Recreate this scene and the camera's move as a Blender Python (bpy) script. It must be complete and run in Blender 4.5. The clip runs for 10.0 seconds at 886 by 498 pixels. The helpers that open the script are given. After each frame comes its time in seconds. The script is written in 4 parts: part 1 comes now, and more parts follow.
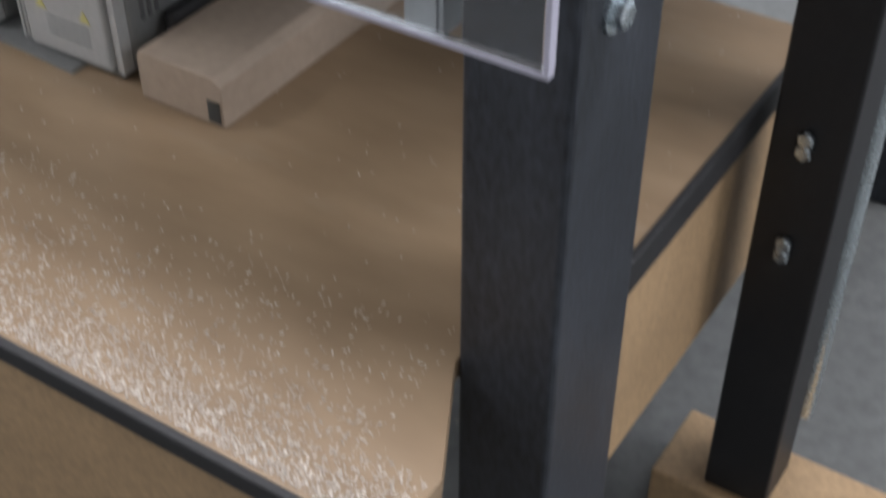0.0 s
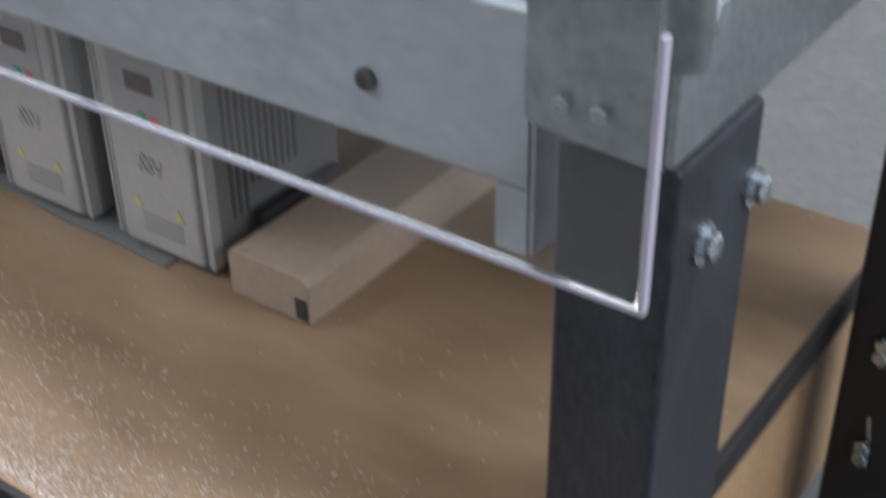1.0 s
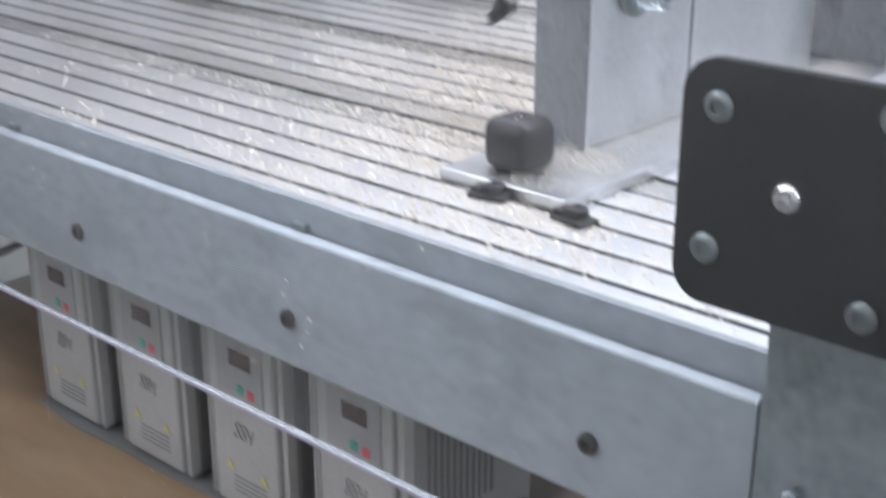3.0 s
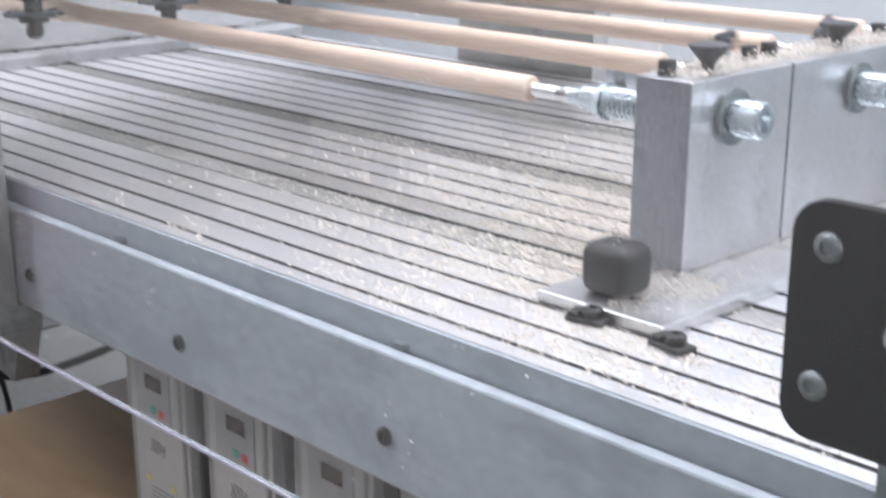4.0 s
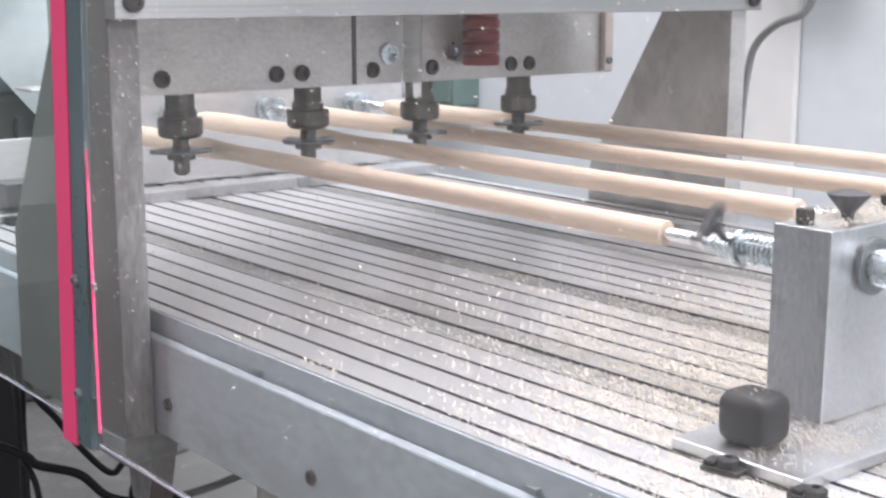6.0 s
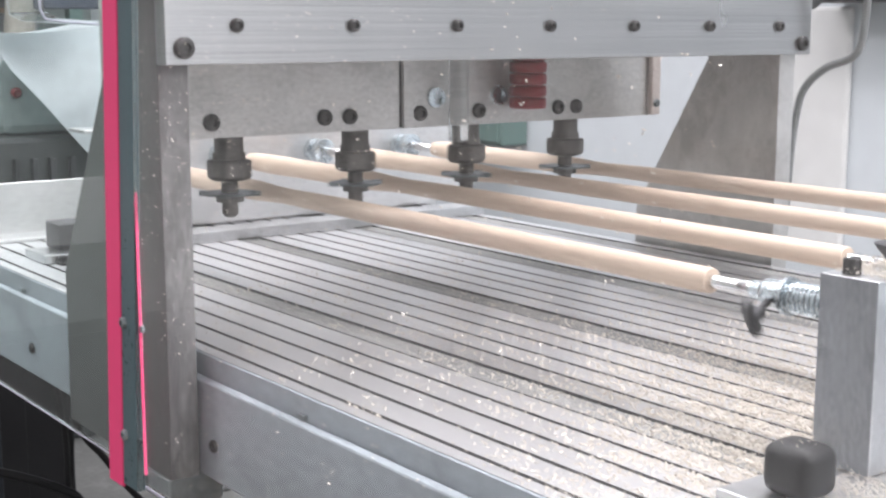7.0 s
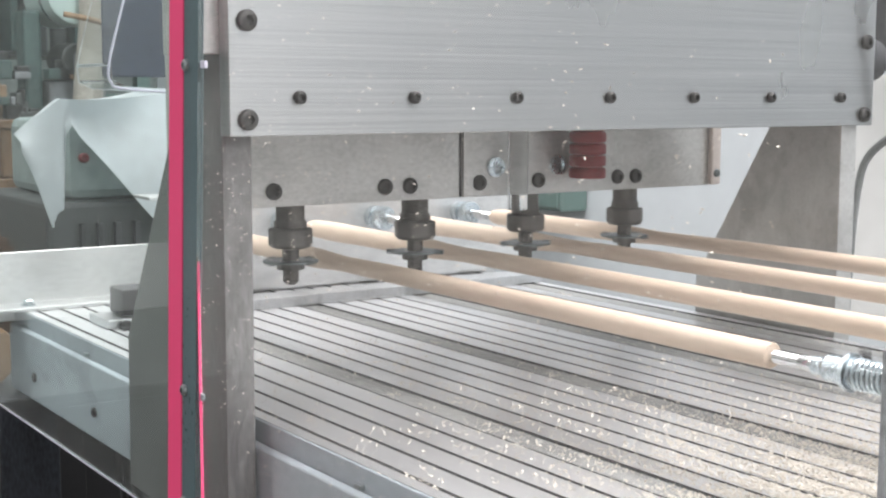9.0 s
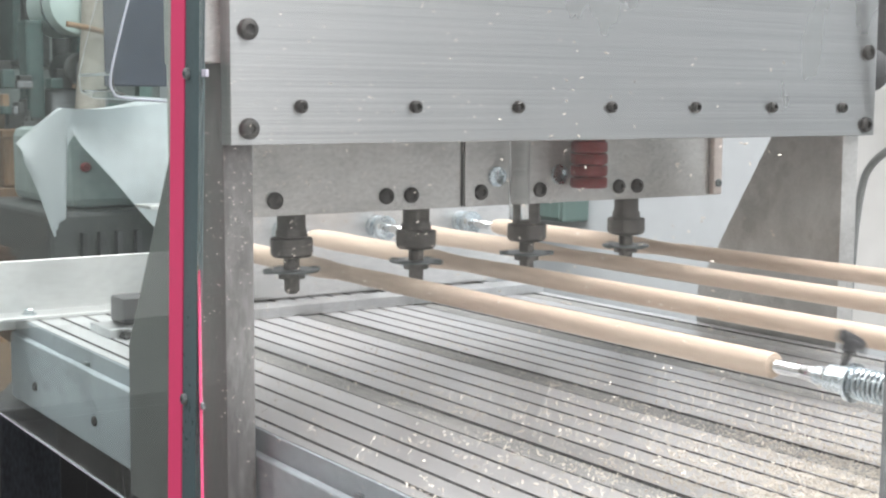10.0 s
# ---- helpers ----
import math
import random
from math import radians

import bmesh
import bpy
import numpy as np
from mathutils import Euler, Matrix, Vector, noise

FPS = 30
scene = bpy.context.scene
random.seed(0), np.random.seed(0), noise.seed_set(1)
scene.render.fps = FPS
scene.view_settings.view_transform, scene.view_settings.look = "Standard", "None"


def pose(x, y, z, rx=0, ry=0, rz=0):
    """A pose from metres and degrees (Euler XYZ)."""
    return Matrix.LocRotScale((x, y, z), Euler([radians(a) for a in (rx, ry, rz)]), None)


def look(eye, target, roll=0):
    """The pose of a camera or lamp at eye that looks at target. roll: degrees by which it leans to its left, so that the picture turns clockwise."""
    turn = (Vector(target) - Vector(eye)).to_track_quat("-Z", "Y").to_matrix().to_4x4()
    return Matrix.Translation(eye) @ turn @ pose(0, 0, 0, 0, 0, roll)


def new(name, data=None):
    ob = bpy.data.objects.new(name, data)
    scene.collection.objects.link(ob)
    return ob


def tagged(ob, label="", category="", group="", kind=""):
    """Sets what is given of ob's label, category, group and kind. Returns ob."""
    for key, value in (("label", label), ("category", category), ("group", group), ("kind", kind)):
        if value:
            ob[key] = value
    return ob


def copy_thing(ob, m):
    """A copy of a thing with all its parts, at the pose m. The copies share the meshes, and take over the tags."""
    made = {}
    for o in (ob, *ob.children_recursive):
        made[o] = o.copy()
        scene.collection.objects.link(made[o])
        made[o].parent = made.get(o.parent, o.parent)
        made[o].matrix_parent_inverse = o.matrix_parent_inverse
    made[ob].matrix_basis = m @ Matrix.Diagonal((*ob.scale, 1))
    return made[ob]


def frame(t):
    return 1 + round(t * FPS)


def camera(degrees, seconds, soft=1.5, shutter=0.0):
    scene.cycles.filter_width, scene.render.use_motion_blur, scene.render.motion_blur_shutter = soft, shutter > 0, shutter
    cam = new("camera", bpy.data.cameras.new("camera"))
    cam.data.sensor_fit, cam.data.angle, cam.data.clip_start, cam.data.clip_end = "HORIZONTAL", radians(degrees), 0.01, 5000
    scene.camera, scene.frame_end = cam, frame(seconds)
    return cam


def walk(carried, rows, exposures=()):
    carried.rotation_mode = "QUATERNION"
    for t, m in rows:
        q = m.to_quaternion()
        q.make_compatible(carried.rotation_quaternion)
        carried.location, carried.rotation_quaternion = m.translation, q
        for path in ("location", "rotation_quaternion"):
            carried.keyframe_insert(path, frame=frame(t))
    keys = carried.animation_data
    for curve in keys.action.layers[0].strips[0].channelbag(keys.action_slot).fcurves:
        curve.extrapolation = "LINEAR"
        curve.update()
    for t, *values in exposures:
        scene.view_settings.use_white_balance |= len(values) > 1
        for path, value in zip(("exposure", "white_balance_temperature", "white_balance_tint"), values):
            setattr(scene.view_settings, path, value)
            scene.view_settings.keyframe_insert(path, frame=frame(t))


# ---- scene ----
cam = camera(37.0, 10.0, soft=2.15, shutter=0.9)
PATH = [
    (0.0, (-0.3722, -0.3202, 1.0100), (0.2691, 0.0941, 0.3641), -0.03),
    (0.5, (-0.3757, -0.3155, 1.0229), (0.2892, 0.1313, 0.4242), -0.25),
    (1.0, (-0.3772, -0.3082, 1.0385), (0.2982, 0.1797, 0.4856), -0.93),
    (1.5, (-0.3865, -0.3033, 1.0512), (0.3017, 0.2204, 0.5491), -0.61),
    (2.0, (-0.3985, -0.2990, 1.0654), (0.2970, 0.2617, 0.6159), -0.30),
    (2.5, (-0.4053, -0.2947, 1.0747), (0.2885, 0.2987, 0.6666), -0.19),
    (3.0, (-0.4108, -0.2908, 1.0827), (0.2765, 0.3390, 0.7209), -0.04),
    (4.5, (-0.4306, -0.2866, 1.0988), (0.2244, 0.4244, 0.8430), 0.04),
    (5.0, (-0.4319, -0.2863, 1.1000), (0.2088, 0.4477, 0.8747), 0.07),
    (5.5, (-0.4310, -0.2850, 1.1002), (0.1942, 0.4670, 0.8918), 0.05),
    (6.0, (-0.4344, -0.2865, 1.1026), (0.1794, 0.4793, 0.9111), 0.01),
    (7.5, (-0.4331, -0.2901, 1.1105), (0.1433, 0.5129, 0.9590), 0.06),
    (8.0, (-0.4337, -0.2914, 1.1115), (0.1339, 0.5204, 0.9745), 0.10),
    (8.5, (-0.4345, -0.2912, 1.1123), (0.1258, 0.5280, 0.9896), 0.11),
    (9.0, (-0.4348, -0.2915, 1.1143), (0.1207, 0.5318, 0.9975), 0.12),
    (9.5, (-0.4339, -0.2916, 1.1134), (0.1194, 0.5338, 1.0014), 0.14),
    (10.0, (-0.4337, -0.2910, 1.1134), (0.1211, 0.5338, 1.0043), 0.21),
]

walk(cam, [(t, look(eye, target, roll)) for t, eye, target, roll in PATH], exposures=[(0.0, -0.44, 6150, 13), (1.0, -0.42, 6050, 14), (2.0, -0.29, 5900, 13), (3.0, -0.19, 5930, 14), (5.0, -0.03, 6250, 18), (7.0, 0.0, 6400, 16), (10.0, 0.0, 6550, 11)])

# ---- light ----
FLOOR = 0.28
world = bpy.data.worlds.new("world")
scene.world = world
world.use_nodes = True
world.node_tree.nodes["Background"].inputs[0].default_value = (0.75, 0.85, 1.0, 1)
world.node_tree.nodes["Background"].inputs[1].default_value = 0.15


def ceiling_lamp(x, y, sx, sy, watts, colour=(1.0, 0.97, 0.94)):
    lamp = bpy.data.lights.new("unseen_ceiling_light", "AREA")
    lamp.shape, lamp.size, lamp.size_y, lamp.energy, lamp.color = "RECTANGLE", sx, sy, watts, colour
    new("unseen_ceiling_light", lamp).matrix_basis = pose(x, y, 3.36, 0, 0, 0)


# Unseen sources; the west and far-south lamps are added fill for rail and deck.
LAMPS = [(0.9, -1.1, 60), (0.8, 0.7, 80), (0.9, 2.9, 46), (0.9, 5.0, 22), (-1.5, 2.7, 70), (-1.7, 0.3, 8), (1.1, -4.3, 165), (-1.2, -4.8, 60)]
for lx, ly, watts in LAMPS:
    ceiling_lamp(lx, ly, 1.0, 1.8, watts, (1.0, 0.975, 0.975))


# ---- materials ----
def material(name, colour, rough=0.5, metal=0.0, vary=0.12, scale=40.0, bump=0.1, stretch=(1, 1, 1), fine=4.0, tint=None, patchy=0.5, rough_vary=0.12, rand=0.0, stain=None, **extra):
    """Principled surface with two scales of noise in colour, roughness and relief."""
    m = bpy.data.materials.new(name)
    m.use_nodes = True
    n, k = m.node_tree.nodes, m.node_tree.links
    b = n["Principled BSDF"]
    co = n.new("ShaderNodeTexCoord")
    mp = n.new("ShaderNodeMapping")
    mp.inputs["Scale"].default_value = stretch
    k.new(co.outputs["Object"], mp.inputs["Vector"])
    big, small = n.new("ShaderNodeTexNoise"), n.new("ShaderNodeTexNoise")
    big.inputs["Scale"].default_value, small.inputs["Scale"].default_value = scale / fine, scale * fine
    big.inputs["Detail"].default_value = small.inputs["Detail"].default_value = 4
    for t in (big, small):
        k.new(mp.outputs[0], t.inputs["Vector"])
    mix = n.new("ShaderNodeMix")
    mix.data_type = "FLOAT"
    mix.inputs[0].default_value = 1 - patchy
    k.new(big.outputs["Fac"], mix.inputs[2])
    k.new(small.outputs["Fac"], mix.inputs[3])
    ramp = n.new("ShaderNodeValToRGB")
    c0 = [max(0.0, c * (1 - 2 * vary)) for c in colour]
    c1 = [min(1.0, c * (1 + 2 * vary)) for c in (tint or colour)]
    ramp.color_ramp.elements[0].position, ramp.color_ramp.elements[1].position = 0.3, 0.7
    ramp.color_ramp.elements[0].color, ramp.color_ramp.elements[1].color = (*c0, 1), (*c1, 1)
    k.new(mix.outputs[0], ramp.inputs[0])
    last = ramp.outputs[0]
    if stain:
        size, low, tone = stain
        spot, cut, tint_mix = n.new("ShaderNodeTexNoise"), n.new("ShaderNodeMapRange"), n.new("ShaderNodeMix")
        spot.inputs["Scale"].default_value, spot.inputs["Detail"].default_value, spot.inputs["Roughness"].default_value = size, 7, 0.72
        cut.inputs["From Min"].default_value, cut.inputs["From Max"].default_value = low, low + 0.10
        cut.inputs["To Max"].default_value = 0.75
        tint_mix.data_type = "RGBA"
        tint_mix.inputs[7].default_value = (*tone, 1)
        k.new(mp.outputs[0], spot.inputs["Vector"])
        k.new(spot.outputs["Fac"], cut.inputs["Value"])
        k.new(cut.outputs[0], tint_mix.inputs[0])
        k.new(last, tint_mix.inputs[6])
        last = tint_mix.outputs[2]
    if rand:
        info, hs, rr = n.new("ShaderNodeObjectInfo"), n.new("ShaderNodeHueSaturation"), n.new("ShaderNodeMapRange")
        rr.inputs["To Min"].default_value, rr.inputs["To Max"].default_value = 1 - rand, 1 + rand
        k.new(info.outputs["Random"], rr.inputs["Value"])
        k.new(rr.outputs[0], hs.inputs["Value"])
        k.new(last, hs.inputs["Color"])
        last = hs.outputs[0]
    k.new(last, b.inputs["Base Color"])
    rm = n.new("ShaderNodeMapRange")
    rm.inputs["To Min"].default_value, rm.inputs["To Max"].default_value = max(0.02, rough - rough_vary), min(1, rough + rough_vary)
    k.new(mix.outputs[0], rm.inputs["Value"])
    k.new(rm.outputs[0], b.inputs["Roughness"])
    b.inputs["Metallic"].default_value = metal
    if bump:
        bp = n.new("ShaderNodeBump")
        bp.inputs["Strength"].default_value, bp.inputs["Distance"].default_value = bump, 0.002
        k.new(small.outputs["Fac"], bp.inputs["Height"])
        k.new(bp.outputs[0], b.inputs["Normal"])
    for key, value in extra.items():
        b.inputs[key].default_value = value
    return m


M = dict(
    alu=material("milled_aluminium", (0.62, 0.63, 0.64), 0.36, 1.0, 0.10, 110, 0.08, (1, 1, 0.6), 4, stain=(30, 0.58, (0.46, 0.47, 0.48))),
    # smudged aluminium, base darkened to stand in for a dim west reflection
    sawn=material("shade_toned_aluminium", (0.30, 0.31, 0.33), 0.50, 0.8, 0.15, 90, 0.10, (1, 1, 0.5), 4, stain=(28, 0.55, (0.18, 0.18, 0.19))),
    bed=material("extruded_aluminium", (0.755, 0.76, 0.775), 0.36, 0.85, 0.08, 30, 0.10, (8, 0.4, 8), 5, rough_vary=0.1, stain=(3.0, 0.55, (0.65, 0.655, 0.66))),
    joint=material("dull_dusty_aluminium", (0.36, 0.36, 0.35), 0.55, 0.6, 0.2, 40, 0.15, (4, 0.5, 4), 4),
    # slot dust, toned dark to carry the shade between slats
    slot=material("dusty_shaded_slot", (0.12, 0.12, 0.118), 0.8, 0.0, 0.2, 60, 0.1),
    rail=material("anodised_rail", (0.44, 0.485, 0.52), 0.66, 0.65, 0.08, 40, 0.04, (1, 0.5, 1), 4, stain=(15, 0.50, (0.34, 0.375, 0.40))),
    gantry=material("dusty_aluminium_plate", (0.57, 0.565, 0.55), 0.44, 0.7, 0.12, 120, 0.12, (0.5, 1, 0.8), 4, stain=(11, 0.52, (0.42, 0.41, 0.395))),
    # stains over a base darkened for the weak light on the west plate
    sideplate=material("stained_shade_toned_plate", (0.235, 0.232, 0.230), 0.50, 0.40, 0.22, 130, 0.15, (1, 1, 0.30), 3, patchy=0.5, stain=(24, 0.51, (0.13, 0.125, 0.125))),
    # outward face of that plate, dim west light put into the colour
    sideface=material("shade_toned_plate_face", (0.15, 0.153, 0.15), 0.45, 0.35, 0.15, 60, 0.06, (1, 1, 0.5), 4),
    galv=material("galvanised_steel", (0.31, 0.345, 0.355), 0.45, 0.75, 0.15, 70, 0.06, (1, 1, 1), 3),
    steel=material("zinc_plated_steel", (0.60, 0.665, 0.70), 0.27, 1.0, 0.06, 90, 0.05),
    dullzinc=material("dull_zinc_steel", (0.20, 0.225, 0.23), 0.40, 0.7, 0.2, 200, 0.08),
    paleblock=material("beige_anodised_block", (0.60, 0.53, 0.49), 0.5, 0.4, 0.08, 60, 0.05),
    satin=material("satin_aluminium", (0.78, 0.78, 0.78), 0.33, 0.72, 0.07, 60, 0.06, (0.4, 1, 1), 4),
    gunmetal=material("black_glossy_steel", (0.055, 0.058, 0.062), 0.34, 0.8, 0.2, 80, 0.05),
    bright=material("bright_steel", (0.80, 0.80, 0.80), 0.16, 1.0, 0.05, 90, 0.0),
    leg=material("charcoal_painted_steel", (0.034, 0.039, 0.048), 0.46, 0.2, 0.35, 90, 0.12, (1, 1, 0.35)),
    black=material("black_powder_coat", (0.012, 0.012, 0.013), 0.50, 0.0, 0.2, 60, 0.02),
    matt=material("matt_black_steel", (0.006, 0.006, 0.0065), 0.68, 0.0, 0.2, 60, 0.02, **{"Specular IOR Level": 0.25}),
    bolt=material("black_oxide_steel", (0.055, 0.053, 0.052), 0.40, 0.6, 0.25, 200, 0.10),
    tool=material("dark_tool_steel", (0.065, 0.062, 0.058), 0.45, 0.6, 0.3, 160, 0.12, tint=(0.14, 0.133, 0.123), patchy=0.4),
    rubber=material("black_rubber", (0.02, 0.02, 0.021), 0.55, 0.0, 0.2, 150, 0.1),
    knob=material("dusty_black_plastic", (0.022, 0.023, 0.026), 0.5, 0.0, 0.3, 90, 0.15, tint=(0.05, 0.05, 0.055)),
    deck=material("varnished_board", (0.300, 0.205, 0.118), 0.42, 0.0, 0.10, 9, 0.04, (1, 0.3, 1), 5, tint=(0.325, 0.233, 0.143), stain=(7, 0.56, (0.33, 0.255, 0.175))),
    board=material("raw_particle_board", (0.40, 0.27, 0.145), 0.6, 0.0, 0.12, 60, 0.08, (1, 1, 1), 4),
    duct=material("tan_cardboard", (0.40, 0.32, 0.245), 0.75, 0.0, 0.06, 40, 0.05),
    vfd=material("grey_plastic_case", (0.42, 0.43, 0.42), 0.45, 0.0, 0.05, 60, 0.04),
    vfd_dark=material("grey_plastic_vents", (0.20, 0.205, 0.20), 0.5, 0.0, 0.06, 60, 0.04),
    vent=material("dusty_vent_slot", (0.10, 0.10, 0.10), 0.7, 0.0, 0.15, 60, 0.04),
    screen=material("dark_red_display", (0.03, 0.010, 0.010), 0.25, 0.0, 0.2, 60, 0.0),
    panel=material("grey_keypad", (0.33, 0.34, 0.345), 0.4, 0.0, 0.06, 60, 0.02),
    green=material("green_button", (0.03, 0.34, 0.25), 0.45, 0.0, 0.1, 60, 0.02),
    redb=material("red_button", (0.62, 0.06, 0.07), 0.45, 0.0, 0.1, 60, 0.02),
    yellow=material("yellow_sticker", (0.55, 0.52, 0.20), 0.5, 0.0, 0.1, 60, 0.02),
    ink=material("black_marker_ink", (0.10, 0.10, 0.105), 0.6, 0.0, 0.1, 60, 0.0),
    print=material("grey_print", (0.24, 0.25, 0.25), 0.6, 0.0, 0.1, 60, 0.0),
    wood=material("maple_dowel", (0.655, 0.505, 0.385), 0.62, 0.0, 0.085, 30, 0.22, (9, 0.30, 9), 4, tint=(0.73, 0.60, 0.49), rand=0.05),
    chip=material("sawdust", (0.68, 0.62, 0.54), 0.8, 0.0, 0.08, 300, 0.0, tint=(0.80, 0.75, 0.68)),
    concrete=material("concrete_floor", (0.115, 0.12, 0.115), 0.55, 0.0, 0.16, 9, 0.10, (1, 1, 1), 8, stain=(14, 0.54, (0.16, 0.165, 0.16))),
    wall=material("painted_wall", (0.62, 0.66, 0.69), 0.7, 0.0, 0.03, 6, 0.04),
    shop=material("dim_workshop_wall", (0.17, 0.20, 0.195), 0.8, 0.0, 0.2, 4, 0.05),
    backwall=material("grey_bounce_wall", (0.46, 0.46, 0.45), 0.8, 0.0, 0.08, 4, 0.05),
    ceil=material("ceiling_paint", (0.7, 0.7, 0.69), 0.8, 0.0, 0.04, 5, 0.0),
    pink=material("fluorescent_pink_tape", (1.0, 0.075, 0.235), 0.55, 0.0, 0.03, 60, 0.03),
    # sawn edge, its opaque lilac paleness stands in for light guided through the pane
    frost=material("sawn_acrylic_edge", (0.52, 0.51, 0.60), 0.85, 0.0, 0.05, 200, 0.2, **{"Specular IOR Level": 0.15}),
    teal=material("green_tinted_edge", (0.11, 0.165, 0.18), 0.3, 0.0, 0.08, 60, 0.02),
    red=material("red_anodised_plastic", (0.20, 0.008, 0.012), 0.38, 0.0, 0.15, 80, 0.05),
    cloth=material("white_plastic_sheet", (0.77, 0.82, 0.84), 0.42, 0.0, 0.05, 12, 0.2),
    cable=material("black_cable", (0.015, 0.015, 0.016), 0.5, 0.0, 0.2, 60, 0.02),
    greycable=material("grey_cable", (0.22, 0.23, 0.23), 0.5, 0.0, 0.1, 60, 0.02),
    orange=material("orange_crate", (0.15, 0.085, 0.042), 0.6, 0.0, 0.2, 12, 0.04),
    tealpaint=material("teal_machine_paint", (0.11, 0.18, 0.165), 0.5, 0.0, 0.15, 9, 0.04),
    # teal paint, paled to include the haze of a translucent sheet over it
    paleteal=material("sheet_hazed_teal_paint", (0.30, 0.37, 0.36), 0.5, 0.0, 0.12, 9, 0.04),
    deepteal=material("deep_teal_paint", (0.045, 0.085, 0.08), 0.5, 0.0, 0.25, 14, 0.05),
    mint=material("pale_mint_enamel", (0.50, 0.62, 0.60), 0.35, 0.0, 0.06, 12, 0.03),
    slate=material("slate_grey_paint", (0.19, 0.205, 0.22), 0.5, 0.0, 0.15, 12, 0.04),
    kraft=material("brown_kraft_paper", (0.27, 0.18, 0.11), 0.7, 0.0, 0.15, 40, 0.05),
    navy=material("navy_backing", (0.05, 0.06, 0.085), 0.4, 0.0, 0.15, 12, 0.04),
    tan=material("tan_dusty_hose", (0.36, 0.34, 0.30), 0.6, 0.0, 0.15, 20, 0.05),
    grime=material("dark_machine_paint", (0.05, 0.055, 0.055), 0.5, 0.0, 0.25, 12, 0.06),
)


def acrylic(name, haze, tone=(0.97, 0.99, 0.985, 1), ior=1.2):
    m = bpy.data.materials.new(name)
    m.use_nodes = True
    n, k = m.node_tree.nodes, m.node_tree.links
    b = n["Principled BSDF"]
    b.inputs["Base Color"].default_value, b.inputs["Roughness"].default_value = tone, 0.0
    b.inputs["Transmission Weight"].default_value, b.inputs["IOR"].default_value = 1.0, ior
    dust = n.new("ShaderNodeBsdfDiffuse")
    dust.inputs["Color"].default_value = (0.75, 0.74, 0.72, 1)
    noise_, ramp, mix = n.new("ShaderNodeTexNoise"), n.new("ShaderNodeMapRange"), n.new("ShaderNodeMixShader")
    co = n.new("ShaderNodeTexCoord")
    noise_.inputs["Scale"].default_value, noise_.inputs["Detail"].default_value = 6, 5
    ramp.inputs["To Min"].default_value, ramp.inputs["To Max"].default_value = haze * 0.3, haze * 1.7
    k.new(co.outputs["Object"], noise_.inputs["Vector"])
    k.new(noise_.outputs["Fac"], ramp.inputs["Value"])
    k.new(ramp.outputs[0], mix.inputs[0])
    k.new(b.outputs[0], mix.inputs[1])
    k.new(dust.outputs[0], mix.inputs[2])
    k.new(mix.outputs[0], n["Material Output"].inputs["Surface"])
    return m


M["acrylic"] = acrylic("dusty_clear_acrylic", 0.032)
M["clear_tube"] = acrylic("clear_plastic_tube", 0.05, ior=1.47)
M["green_acrylic"] = acrylic("green_tinted_acrylic", 0.030, (0.90, 0.985, 0.965, 1))


def brushed_metal(name):
    """Aluminium brushed sideways: hairlines along x, the gloss drawn out across them, and cloudy hand marks."""
    m = bpy.data.materials.new(name)
    m.use_nodes = True
    n, k = m.node_tree.nodes, m.node_tree.links
    b = n["Principled BSDF"]
    co = n.new("ShaderNodeTexCoord")
    tones = []
    for stretch, size, detail in (((2.5, 1, 900), 1.0, 3), ((0.25, 1, 160), 1.0, 2), ((2.0, 1, 1.0), 3.0, 6)):
        mp, t = n.new("ShaderNodeMapping"), n.new("ShaderNodeTexNoise")
        mp.inputs["Scale"].default_value = stretch
        t.inputs["Scale"].default_value, t.inputs["Detail"].default_value = size, detail
        k.new(co.outputs["Object"], mp.inputs["Vector"])
        k.new(mp.outputs[0], t.inputs["Vector"])
        tones.append(t.outputs["Fac"])
    hair, line, cloud = tones
    mix = n.new("ShaderNodeMix")
    mix.data_type = "FLOAT"
    mix.inputs[0].default_value = 0.22
    k.new(hair, mix.inputs[2])
    k.new(line, mix.inputs[3])
    ramp = n.new("ShaderNodeValToRGB")
    ramp.color_ramp.elements[0].position, ramp.color_ramp.elements[1].position = 0.30, 0.70
    ramp.color_ramp.elements[0].color, ramp.color_ramp.elements[1].color = (0.36, 0.362, 0.362, 1), (0.51, 0.515, 0.51, 1)
    k.new(mix.outputs[0], ramp.inputs[0])
    k.new(ramp.outputs[0], b.inputs["Base Color"])
    rm = n.new("ShaderNodeMapRange")
    rm.inputs["From Min"].default_value, rm.inputs["From Max"].default_value = 0.35, 0.65
    rm.inputs["To Min"].default_value, rm.inputs["To Max"].default_value = 0.26, 0.36
    k.new(cloud, rm.inputs["Value"])
    k.new(rm.outputs[0], b.inputs["Roughness"])
    bp = n.new("ShaderNodeBump")
    bp.inputs["Strength"].default_value, bp.inputs["Distance"].default_value = 0.10, 0.0005
    k.new(hair, bp.inputs["Height"])
    k.new(bp.outputs[0], b.inputs["Normal"])
    b.inputs["Metallic"].default_value, b.inputs["Anisotropic"].default_value, b.inputs["Anisotropic Rotation"].default_value = 1.0, 0.75, 0.25
    return m


M["brushed"] = brushed_metal("brushed_aluminium")


# ---- building helpers ----
def thing(name, at, label, category, group="", kind=""):
    ob = new(name)
    ob.location, ob.empty_display_size = at, 0.02
    return tagged(ob, label, category, group, kind)


